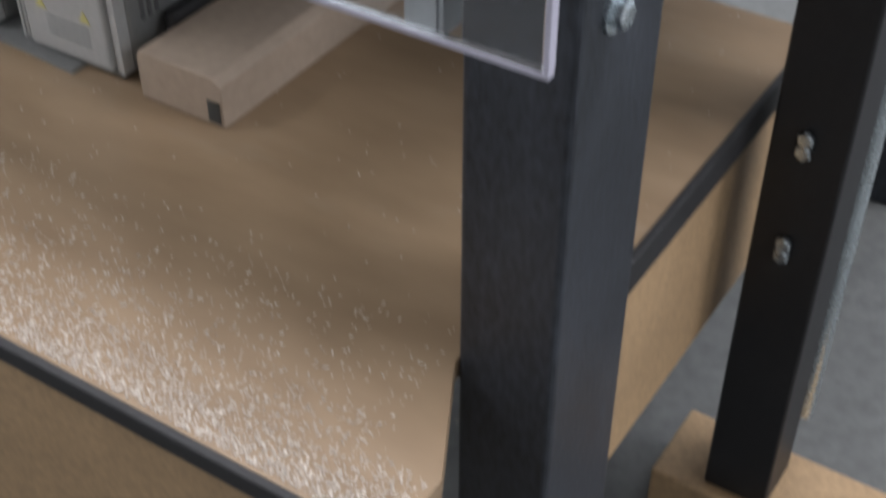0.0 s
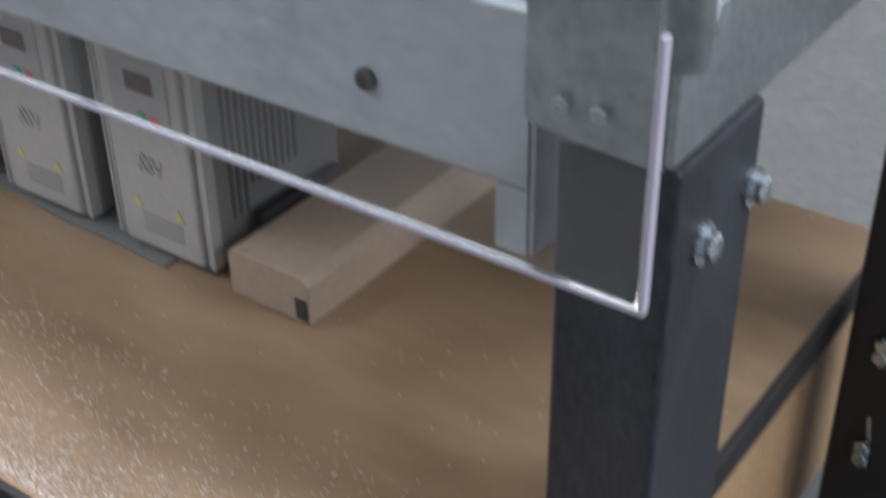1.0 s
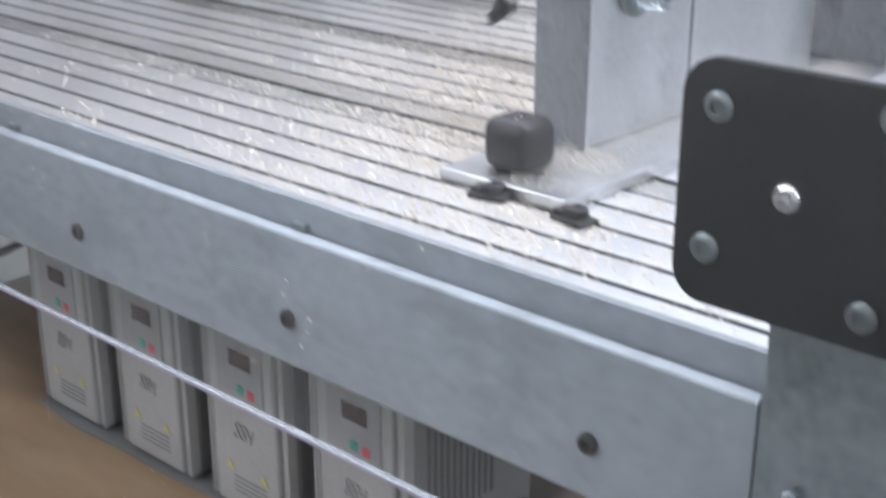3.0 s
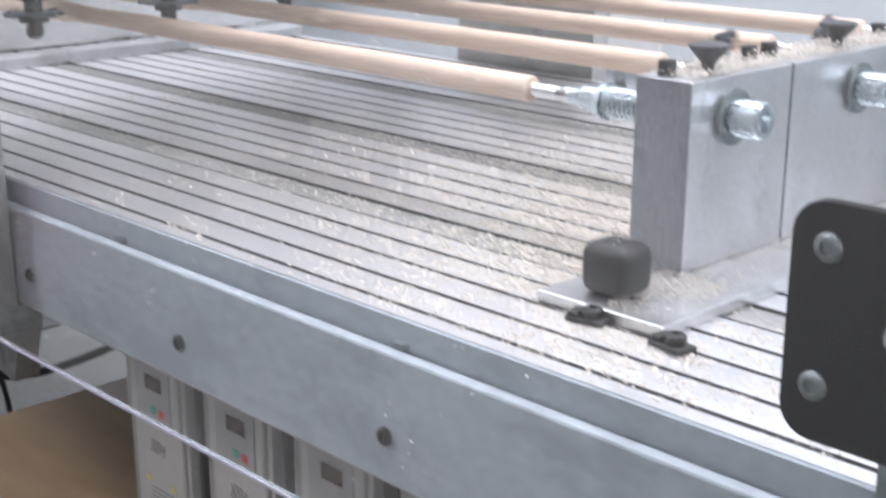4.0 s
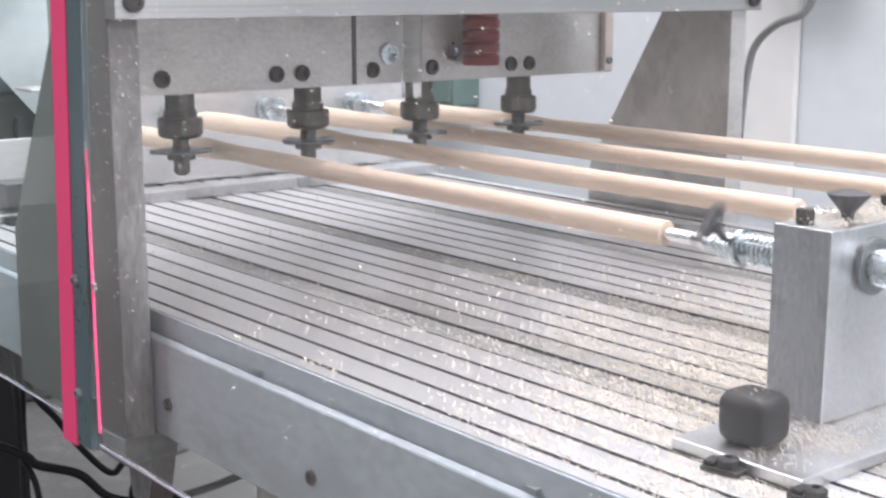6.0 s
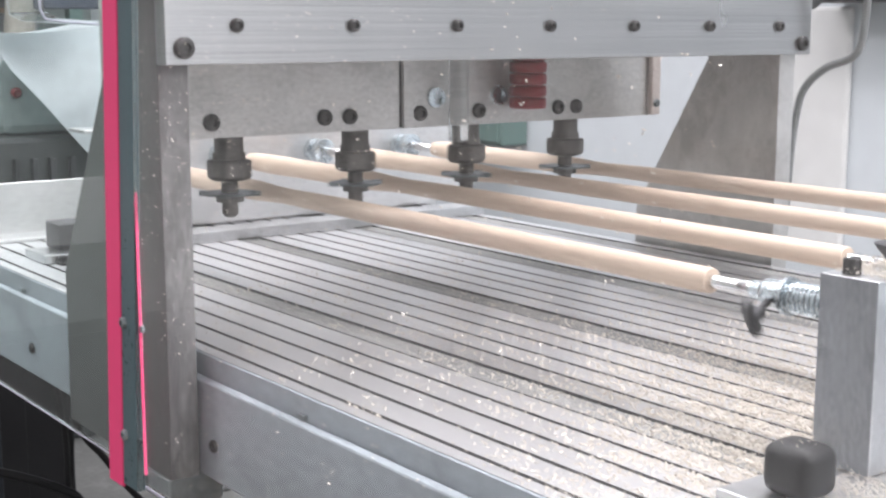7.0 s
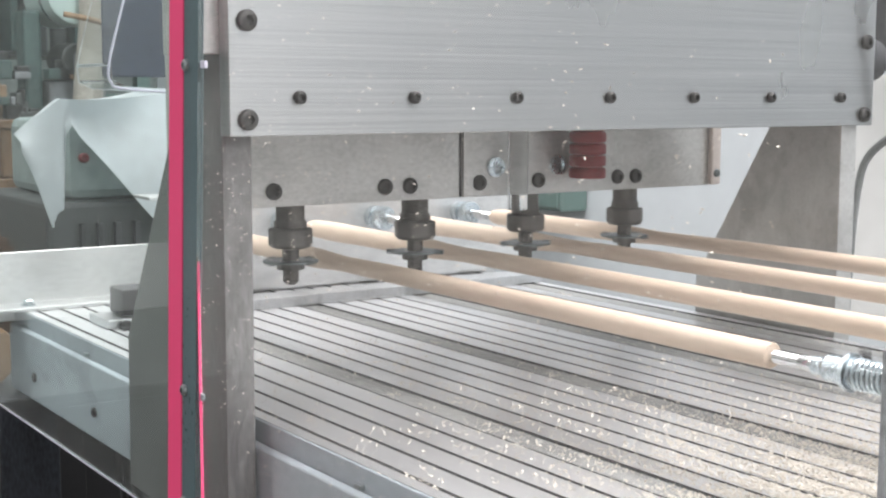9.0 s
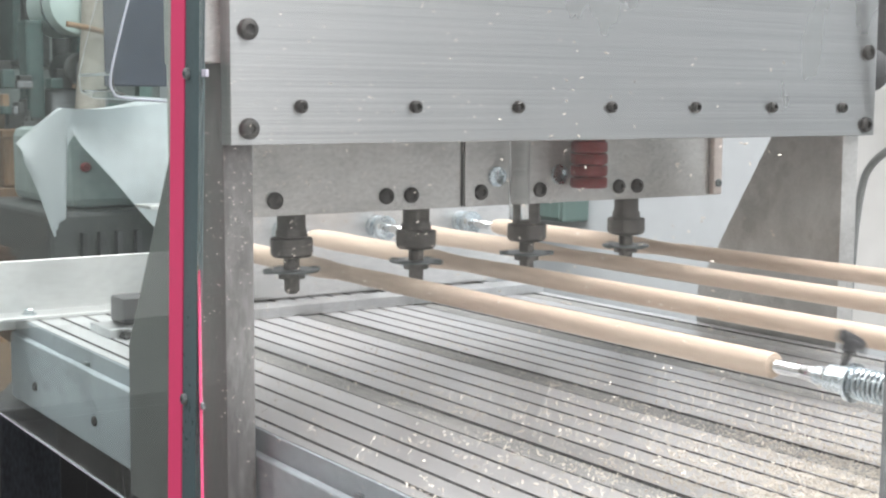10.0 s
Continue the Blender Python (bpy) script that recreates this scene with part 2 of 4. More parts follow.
def base_of(ob):
    place = Vector((0, 0, 0))
    while ob is not None:
        place += ob.location
        ob = ob.parent
    return place


def part(name, bm, mat, parent=None, label="", smooth=False, local=False):
    """One mesh from a bmesh in world metres (or in its parent's space: local) under a thing or a part."""
    if parent is not None and not local:
        bmesh.ops.translate(bm, verts=bm.verts, vec=-base_of(parent))
    mesh = bpy.data.meshes.new(name)
    bm.to_mesh(mesh)
    bm.free()
    mesh.materials.append(M[mat])
    if smooth:
        mesh.polygons.foreach_set("use_smooth", [True] * len(mesh.polygons))
        mesh.set_sharp_from_angle(angle=radians(35))
    ob = new(name, mesh)
    ob.parent = parent
    return tagged(ob, label) if label else ob


def slab(bm, x0, x1, y0, y1, z0, z1, bevel=0.0, seg=2, turn=None):
    """Adds a box to bm, its edges rounded by bevel."""
    made = bmesh.ops.create_cube(bm, size=1)["verts"]
    m = Matrix.Translation(((x0 + x1) / 2, (y0 + y1) / 2, (z0 + z1) / 2)) @ (turn or Matrix()) @ Matrix.Diagonal((abs(x1 - x0), abs(y1 - y0), abs(z1 - z0), 1))
    bmesh.ops.transform(bm, matrix=m, verts=made)
    if bevel:
        edges = list({e for v in made for e in v.link_edges})
        bmesh.ops.bevel(bm, geom=edges, offset=bevel, segments=seg, profile=0.5, affect="EDGES")
    return bm


def box(x0, x1, y0, y1, z0, z1, bevel=0.0, seg=2):
    return slab(bmesh.new(), x0, x1, y0, y1, z0, z1, bevel, seg)


def lathe(bm, points, at, axis="z", seg=24):
    """Adds a turned body to bm: points are (radius, height) along the axis from at."""
    turn = {"z": Matrix(), "y": pose(0, 0, 0, -90), "x": pose(0, 0, 0, 0, 90)}[axis]
    m = Matrix.Translation(at) @ turn
    rings = []
    for r, h in points:
        rings.append([bm.verts.new(m @ Vector((r * math.cos(a), r * math.sin(a), h))) for a in (2 * math.pi * i / seg for i in range(seg))])
    for a, b in zip(rings, rings[1:]):
        for i in range(seg):
            bm.faces.new((a[i], a[(i + 1) % seg], b[(i + 1) % seg], b[i]))
    bm.faces.new(rings[0][::-1])
    bm.faces.new(rings[-1])
    bmesh.ops.recalc_face_normals(bm, faces=bm.faces)
    return bm


def turned(points, at, axis="z", seg=24):
    return lathe(bmesh.new(), points, at, axis, seg)


def prism(outline, axis, a, b, bevel=0.0):
    """An outline in the two other axes, pushed along axis from a to b."""
    bm = bmesh.new()
    place = {"x": lambda p, d: (d, p[0], p[1]), "y": lambda p, d: (p[0], d, p[1]), "z": lambda p, d: (p[0], p[1], d)}[axis]
    low = [bm.verts.new(place(p, a)) for p in outline]
    high = [bm.verts.new(place(p, b)) for p in outline]
    n = len(outline)
    bm.faces.new(low[::-1])
    bm.faces.new(high)
    for i in range(n):
        bm.faces.new((low[i], low[(i + 1) % n], high[(i + 1) % n], high[i]))
    bmesh.ops.recalc_face_normals(bm, faces=bm.faces)
    if bevel:
        bmesh.ops.bevel(bm, geom=list(bm.edges), offset=bevel, segments=2, profile=0.5, affect="EDGES")
    return bm


def hose(points, radius, seg=10, steps=8):
    """A round cable along a smooth line through the points."""
    p = [Vector(q) for q in points]
    p = [2 * p[0] - p[1], *p, 2 * p[-1] - p[-2]]
    line = []
    for i in range(1, len(p) - 2):
        for s in range(steps):
            t = s / steps
            line.append(0.5 * ((2 * p[i]) + (p[i + 1] - p[i - 1]) * t + (2 * p[i - 1] - 5 * p[i] + 4 * p[i + 1] - p[i + 2]) * t * t + (3 * p[i] - p[i - 1] - 3 * p[i + 1] + p[i + 2]) * t ** 3))
    line.append(p[-2])
    bm, rings, side = bmesh.new(), [], Vector((0.3, 0.2, 0.93))
    for i, c in enumerate(line):
        along = (line[min(i + 1, len(line) - 1)] - line[max(i - 1, 0)]).normalized()
        side = (side - along * side.dot(along)).normalized()
        up = along.cross(side)
        rings.append([bm.verts.new(c + radius * (math.cos(a) * side + math.sin(a) * up)) for a in (2 * math.pi * j / seg for j in range(seg))])
    for a, b in zip(rings, rings[1:]):
        for j in range(seg):
            bm.faces.new((a[j], a[(j + 1) % seg], b[(j + 1) % seg], b[j]))
    bm.faces.new(rings[0][::-1])
    bm.faces.new(rings[-1])
    bmesh.ops.recalc_face_normals(bm, faces=bm.faces)
    return bm


def socket_bolt(name, at, axis, r, parent, mat="bolt", sign=-1, depth=0.005):
    """A button-head bolt with a hexagon socket, its head outwards along sign * axis."""
    h = sign * depth
    b = turned([(r, 0), (r, h * 0.45), (r * 0.88, h * 0.8), (r * 0.62, h), (r * 0.45, h), (r * 0.42, h * 0.35), (0.0005, h * 0.3)], at, axis, 18)
    return part(name, b, mat, parent, smooth=True)


def hex_bolt(name, at, axis, r, parent, mat="steel", sign=-1, washer=True):
    b = bmesh.new()
    if washer:
        lathe(b, [(r * 1.5, 0), (r * 1.5, sign * 0.0015), (r * 0.3, sign * 0.0016)], at, axis, 20)
    at2 = Vector(at) + {"x": Vector((1, 0, 0)), "y": Vector((0, 1, 0)), "z": Vector((0, 0, 1))}[axis] * sign * 0.0016
    lathe(b, [(r, 0), (r, sign * r * 0.7), (r * 0.85, sign * r * 0.85), (0.0005, sign * r * 0.87)], at2, axis, 6)
    return part(name, b, mat, parent)


def plain(name, bm, mat, kind="structure", label="", category=""):
    return tagged(part(name, bm, mat), label, category, "", kind)


# ---- room ----
RX0, RX1, RY0, RY1, TOP = -2.6, 2.1, -6.2, 6.0, 3.4
plain("floor", box(RX0, RX1, RY0, RY1, FLOOR - 0.1, FLOOR), "concrete", label="grey worn concrete workshop floor", category="floor")
plain("wall_east", box(RX1, RX1 + 0.12, RY0, RY1, FLOOR, TOP), "wall", label="pale blue-white painted wall behind the machine", category="wall")
plain("wall_north", box(RX0, RX1, RY1, RY1 + 0.12, FLOOR, TOP), "shop", label="dim grey workshop wall", category="wall")
# West and south walls are out of view, toned to bounce fill under the bed.
plain("wall_west", box(RX0 - 0.12, RX0, RY0, RY1, FLOOR, TOP), "backwall", label="unseen grey wall added to bounce fill light", category="wall")
plain("wall_south", box(RX0, RX1, RY0 - 0.12, RY0, FLOOR, TOP), "backwall", label="unseen grey wall added to bounce fill light", category="wall")
plain("ceiling", box(RX0, RX1, RY0, RY1, TOP, TOP + 0.1), "ceil", label="white painted workshop ceiling", category="ceiling")

# ---- the bench under the machine ----
DECK = 0.610


def build_bench():
    bench = thing("workbench", (0.3, 0.5, FLOOR), "tan board bench with black edge trim under the machine", "workbench")
    x0, x1, y0, y1 = -0.128, 0.307, -0.1385, 0.775
    n0, n1, ny = -0.0345, 0.0355, -0.108
    outline = [(x0, y0), (-0.092, y0), (n0, ny), (n1, ny), (n1, y0), (x1, y0), (x1, y1), (x0, y1)]
    part("deck_board", prism(outline, "z", DECK - 0.012, DECK), "deck", bench, "tan varnished board strewn with sawdust")
    part("edge_trim", box(x0 - 0.005, x0, y0, y1, DECK - 0.0105, DECK + 0.0008, 0.0012), "rubber", bench, "black plastic edge strip")
    part("edge_trim", box(n1 + 0.001, x1, y0 - 0.005, y0, DECK - 0.019, DECK + 0.001, 0.0012), "rubber", bench, "black plastic edge strip")
    part("side_panel", box(x0 + 0.001, x0 + 0.017, y0 + 0.004, y1, DECK - 0.17, DECK - 0.0127), "board", bench)
    part("front_panel", box(n1 + 0.003, x1, y0 + 0.002, y0 + 0.018, DECK - 0.155, DECK - 0.0195), "board", bench)
    for lx, ly in ((0.28, 0.72), (-0.08, 0.72), (0.28, 0.12)):
        part("bench_leg", box(lx - 0.02, lx + 0.02, ly - 0.02, ly + 0.02, FLOOR, DECK - 0.0125, 0.002), "black", bench)
    return bench


build_bench()


def build_black_post():
    post = thing("steel_post", (0.227, -0.172, FLOOR), "black steel post with paired zinc bolts on the floor", "post")
    part("foot_board", box(0.196, 0.262, -0.30, -0.120, FLOOR, FLOOR + 0.040, 0.002), "board", post, "brown board under the post")
    part("upright", box(0.205, 0.249, -0.197, -0.154, FLOOR + 0.040, 0.80, 0.002), "black", post)
    part("side_rod", turned([(0.006, 0), (0.006, 0.42)], (0.262, -0.195, 0.36), "z", 14), "steel", post, "thin zinc rod")
    for z in (0.601, 0.609, 0.530, 0.538):
        hex_bolt("bolt", (0.205, -0.174, z), "x", 0.0048, post, washer=False)
    return post


build_black_post()


# ---- the machine's frame and bed ----
BX0, BX1, BY0, BY1, BZ = 0.006, 0.649, -0.085, 1.25, 0.866


def build_bed():
    bed = thing("router_bed", (0.35, 0.55, FLOOR), "aluminium slotted router bed on charcoal steel legs", "machine bed")
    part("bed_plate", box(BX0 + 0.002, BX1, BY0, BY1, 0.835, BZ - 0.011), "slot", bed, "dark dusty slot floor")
    pitch, gap, x, i = 0.0266, 0.0040, BX0, 0
    edges = []
    while x < BX1 - 0.004:
        x1 = (0.0182 if i == 0 else x + pitch - gap)
        edges.append((x + (0.0018 if i == 0 else 0), min(x1, BX1 - 0.0018), i))
        x, i = x1 + gap, i + 1
    shared = {}
    for a, b, i in edges:
        low = 0.0008 if i % 6 == 5 else 0.0
        key = (round(b - a, 4), low)
        if key not in shared:
            w = (b - a) / 2
            profile = [(-w, BZ - low), (-w, BZ - low - 0.003), (-w + 0.005, BZ - low - 0.0035), (-w + 0.005, BZ - 0.0112), (w - 0.005, BZ - 0.0112), (w - 0.005, BZ - low - 0.0035), (w, BZ - low - 0.003), (w, BZ - low)]
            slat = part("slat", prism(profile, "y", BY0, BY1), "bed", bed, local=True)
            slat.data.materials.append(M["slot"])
            # slat flanks get the slot colour, which paints in the gap's shade
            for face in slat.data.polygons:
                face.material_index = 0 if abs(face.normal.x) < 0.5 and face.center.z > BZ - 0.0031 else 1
            shared[key] = slat
            if low:
                slat.data.materials[0] = M["joint"]
            ob = shared[key]
        else:
            ob = new("slat", shared[key].data)
            ob.parent = bed
        ob.location = ((a + b) / 2 - 0.35, -0.55, -FLOOR)
    # outer rails: lip, groove, ledge and tall face
    prof = [(0.0069, 0.8655), (0.0063, 0.8647), (0.0063, 0.842), (0.0041, 0.842), (0.0041, 0.8490), (0.0034, 0.8490), (0.0006, 0.8468), (0.0, 0.8456), (0.0, 0.774), (0.0015, 0.772), (0.022, 0.772), (0.022, 0.8345), (0.0077, 0.8345), (0.0077, 0.8655)]
    rail = part("side_rail", prism(prof, "y", -0.0770, BY1), "rail", bed, "smooth grey anodised side rail")
    part("side_rail", prism([(BX1 + 0.006 - p, q) for p, q in prof], "y", BY0, BY1), "rail", bed)
    for j in range(7):
        y = 0.193 * j
        socket_bolt("rail_bolt", (0.0, y, 0.8), "x", 0.0052, rail, depth=0.003)
    for y in (0.186, 0.457, 0.728, 0.999):
        part("t_nut", box(0.0028, 0.0072, y - 0.0045, y + 0.0045, 0.8496, 0.8535, 0.0006), "galv", rail)
    part("end_bracket", box(0.0012, 0.030, -0.0800, -0.0773, 0.742, 0.846, 0.0006), "rail", bed)
    part("end_bracket", box(0.0003, 0.004, -0.0772, -0.0625, 0.742, 0.7719), "rail", bed)
    part("cross_beam", box(0.022, BX1 - 0.02, 0.0, 0.04, 0.79, 0.834, 0.002), "galv", bed)
    part("cross_beam", box(0.022, BX1 - 0.02, 1.1, 1.14, 0.79, 0.834, 0.002), "galv", bed)
    # legs and corner brackets
    for lx, ly in ((-0.034, -0.155), (0.615, -0.155), (-0.034, 1.195), (0.615, 1.195)):
        front = ly < 0
        part("machine_leg", box(lx, lx + 0.069, ly, ly + 0.046, FLOOR, 0.8215 if front else 0.77, 0.003, 3), "leg", bed, "charcoal painted steel box leg")
    side = prism([(-0.150, 0.822), (-0.100, 0.826), (-0.098, 0.829), (-0.098, 0.945), (-0.150, 0.945)], "x", -0.0375, -0.0345, 0.0006)
    bracket = part("corner_bracket", side, "galv", bed, "galvanised angle bracket")
    part("front_beam", box(-0.0375, 0.69, -0.1540, -0.1502, 0.824, 0.905, 0.0012), "galv", bed, "galvanised front beam")
    part("beam_flange", box(-0.034, 0.69, -0.1500, -0.095, 0.902, 0.905), "galv", bed)
    for y in (-0.114, -0.1285):
        hex_bolt("bolt", (-0.0375, y, 0.8385), "x", 0.0035, bracket, washer=False)
    for x, z in ((0.022, 0.888), (-0.027, 0.876), (0.3, 0.87), (0.5, 0.87)):
        hex_bolt("bolt", (x, -0.1540, z), "y", 0.0065, bed)
    for x, z in ((-0.0103, 0.7825), (0.031, 0.785)):
        hex_bolt("bolt", (x, -0.155, z), "y", 0.0055, bed)
    return bed


build_bed()


def build_hinge_plate():
    ob = thing("hinge_plate", (-0.05, -0.115, 0.905), "black rounded steel plate with five bolts", "bracket")
    r, pts = 0.012, [(-0.1535, 0.906), (-0.1535, 0.989)]
    for cx, cz, a0 in ((-0.068 - r, 0.989 - r, 90), (-0.068 - r, 0.906 + r, 0)):
        for k in range(6):
            a = radians(a0 - 18 * k)
            pts.append((cx + r * math.cos(a), cz + r * math.sin(a)))
    part("plate", prism(pts, "x", -0.053, -0.048, 0.0006), "matt", ob)
    for y, z in ((-0.082, 0.974), (-0.0805, 0.926), (-0.1365, 0.9175), (-0.140, 0.980)):
        socket_bolt("bolt", (-0.053, y, z), "x", 0.0052, ob, "dullzinc", depth=0.0025)
    socket_bolt("bolt", (-0.053, -0.1095, 0.9505), "x", 0.0056, ob, "bright", depth=0.006)
    part("upper_knuckle", turned([(0.0085, 0), (0.0092, 0.0008), (0.0092, 0.072), (0.0085, 0.073)], (-0.050, -0.1605, 0.9195), "z", 24), "gunmetal", ob, "black glossy hinge knuckle", True)
    part("hinge_pin", turned([(0.0066, 0), (0.0066, 0.0044)], (-0.050, -0.1605, 0.9151), "z", 20), "rubber", ob, smooth=True)
    part("lower_knuckle", turned([(0.0075, 0), (0.0082, 0.001), (0.0082, 0.046), (0.0075, 0.047)], (-0.050, -0.1595, 0.868), "z", 24), "galv", ob, "zinc hinge knuckle", True)
    part("standoff", box(-0.048, -0.0376, -0.150, -0.110, 0.915, 0.940), "galv", ob)
    return ob


build_hinge_plate()


# ---- gantry ----
def build_gantry():
    g = thing("gantry", (0.33, 0.65, 0.77), "aluminium gantry bridging the router bed with four spindles", "gantry")
    side = [(0.600, 0.772), (0.803, 0.772), (0.800, 0.905), (0.697, 1.078), (0.640, 1.26), (0.600, 1.26)]
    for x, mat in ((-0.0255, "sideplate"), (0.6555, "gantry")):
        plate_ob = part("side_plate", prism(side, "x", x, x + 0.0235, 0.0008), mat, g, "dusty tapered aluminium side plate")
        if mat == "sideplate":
            # x-facing sides take the tone that paints in their shade
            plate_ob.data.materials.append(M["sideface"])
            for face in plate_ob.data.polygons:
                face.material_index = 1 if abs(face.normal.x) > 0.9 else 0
    part("carriage_block", box(-0.0255, 0.02, 0.605, 0.72, 0.748, 0.771, 0.002), "galv", g)
    part("gusset", prism([(0.606, 0.7478), (0.655, 0.7478), (0.645, 0.708), (0.620, 0.704)], "x", -0.004, 0.018, 0.001), "sawn", g, "dark tapered gusset")
    part("cap_block", box(-0.045, -0.0258, 0.60, 0.66, 1.142, 1.30, 0.001), "gantry", g)
    fp = part("front_plate", box(-0.027, 0.681, 0.583, 0.5995, 1.083, 1.30, 0.0008), "brushed", g, "brushed aluminium front plate with black bolts")
    for k in range(7):
        socket_bolt("bolt", (0.029 + 0.1003 * k, 0.583, 1.111), "y", 0.0052, fp)
    for x, z in ((-0.013, 1.166), (-0.013, 1.095), (0.667, 1.166), (0.667, 1.094)):
        socket_bolt("bolt", (x, 0.583, z), "y", 0.0078, fp)
    part("top_beam", box(-0.0015, 0.655, 0.60, 0.70, 1.12, 1.26, 0.002), "gantry", g)
    hp = part("spindle_plate", box(0.055, 0.662, 0.780, 0.796, 1.012, 1.16, 0.0008), "gantry", g, "dull aluminium spindle plate")
    part("divider", box(0.309, 0.3105, 0.7785, 0.7798, 1.013, 1.15), "slot", hp)
    part("cover_plate", box(0.3115, 0.3235, 0.7760, 0.7797, 1.0125, 1.15, 0.0006), "gantry", hp, "narrow aluminium cover plate")
    part("end_cap", box(0.648, 0.662, 0.772, 0.7797, 1.013, 1.15, 0.002), "paleblock", hp, "pale beige end block")
    socket_bolt("bolt", (0.655, 0.772, 1.026), "y", 0.0045, hp, "dullzinc", depth=0.003)
    for x in (0.106, 0.223, 0.251, 0.333, 0.407, 0.514, 0.540):
        socket_bolt("bolt", (x, 0.780, 1.026), "y", 0.0078, hp)
    for x in (0.352, 0.432):
        part("port", turned([(0.010, 0), (0.010, -0.004), (0.007, -0.004), (0.007, -0.001), (0.0005, -0.001)], (x, 0.780, 1.041), "y"), "steel", hp, smooth=True)
    part("sight_tube", turned([(0.0100, 0), (0.0100, 0.14)], (0.372, 0.768, 0.998), "z", 24), "clear_tube", hp, "clear plastic tube", True)
    part("tube_rod", turned([(0.0016, 0), (0.0016, 0.13)], (0.386, 0.772, 1.004), "z", 10), "bolt", hp, "thin dark rod beside the tube")
    rings = []
    for k in range(9):
        z = 1.028 + 0.0122 * k
        rings += [(0.0160, z), (0.0183, z + 0.0006), (0.0191, z + 0.0022), (0.0192, z + 0.0058), (0.0191, z + 0.0094), (0.0183, z + 0.0109), (0.0160, z + 0.0115)]
    part("air_coupling", turned(rings, (0.449, 0.752, 0), "z"), "red", hp, "ribbed dark red coupling", True)
    part("spindle_housing", box(0.058, 0.65, 0.7965, 0.91, 1.0135, 1.25, 0.002), "gantry", g)
    part("carriage", box(0.1, 0.62, 0.7005, 0.7795, 1.165, 1.25), "gantry", g)
    return g


gantry = build_gantry()
SPIN_Y, SPINS = 0.808, [0.137 + 0.138 * i for i in range(4)]
spindles = []


def build_spindle(x):
    s = thing("spindle", (x, SPIN_Y, 0.97), "dark steel collet spindle with slotting cutter", "spindle", "spindles on the gantry")
    part("shaft", turned([(0.0134, 0.024), (0.0134, 0.043)], (0, 0, 0), "z", 24), "tool", s, smooth=True, local=True)
    nut = [(0.0132, 0.0), (0.0175, 0.0008), (0.0200, 0.0030), (0.0207, 0.0045), (0.0207, 0.0175), (0.0198, 0.0190), (0.0156, 0.0196), (0.0150, 0.0262)]
    part("collet_nut", turned(nut, (0, 0, 0), "z", 8), "tool", s, local=True)
    part("arbor", turned([(0.0045, -0.034), (0.0075, -0.031), (0.0075, -0.020), (0.013, -0.0195), (0.013, -0.0145), (0.0078, -0.014), (0.0078, -0.001)], (0, 0, 0), "z", 8), "tool", s, local=True)
    b = bmesh.new()
    lathe(b, [(0.018, -0.0132), (0.026, -0.0128), (0.026, -0.0112), (0.018, -0.0108)], (0, 0, 0), "z", 30)
    for k in range(4):
        slab(b, 0.020, 0.0285, -0.0015, 0.0015, -0.0142, -0.0098, turn=None)
        bmesh.ops.rotate(b, verts=b.verts, cent=(0, 0, 0), matrix=Matrix.Rotation(radians(90), 3, "Z"))
    part("cutter", b, "dullzinc", s, "thin slotting cutter", local=True)
    return s


first = build_spindle(SPINS[0])
spindles.append(first)
for x in SPINS[1:]:
    spindles.append(copy_thing(first, pose(x, SPIN_Y, 0.97)))


# ---- turned rods and their chucks ----
ROD_X, ROD_Z, ROD_Y0 = [0.188 + 0.136 * i for i in range(4)], 0.953, 0.264
rods, chucks = [], []


def build_rod(x):
    y = lambda v: v - ROD_Y0
    r = 0.0083
    line = [(r * 0.93, 0.0), (r, 0.001), (r, y(0.66)), (r * 0.98, y(0.72)), (r * 0.93, y(0.765)), (r * 0.90, y(0.79)), (r * 0.98, y(0.815)), (r * 1.18, y(0.845)),
            (r * 1.24, y(0.90)), (r * 1.26, y(1.00)), (r * 1.34, y(1.03)), (r * 1.36, y(1.06)), (r * 1.26, y(1.10)), (r * 1.05, y(1.113)), (r * 0.5, y(1.118))]
    rod = part("wooden_rod", turned(line, (0, 0, 0), "y", 28), "wood", None, smooth=True)
    rod.location = (x, ROD_Y0, ROD_Z)
    return tagged(rod, "pale maple rod being turned between chucks", "rod", "rods on the router")


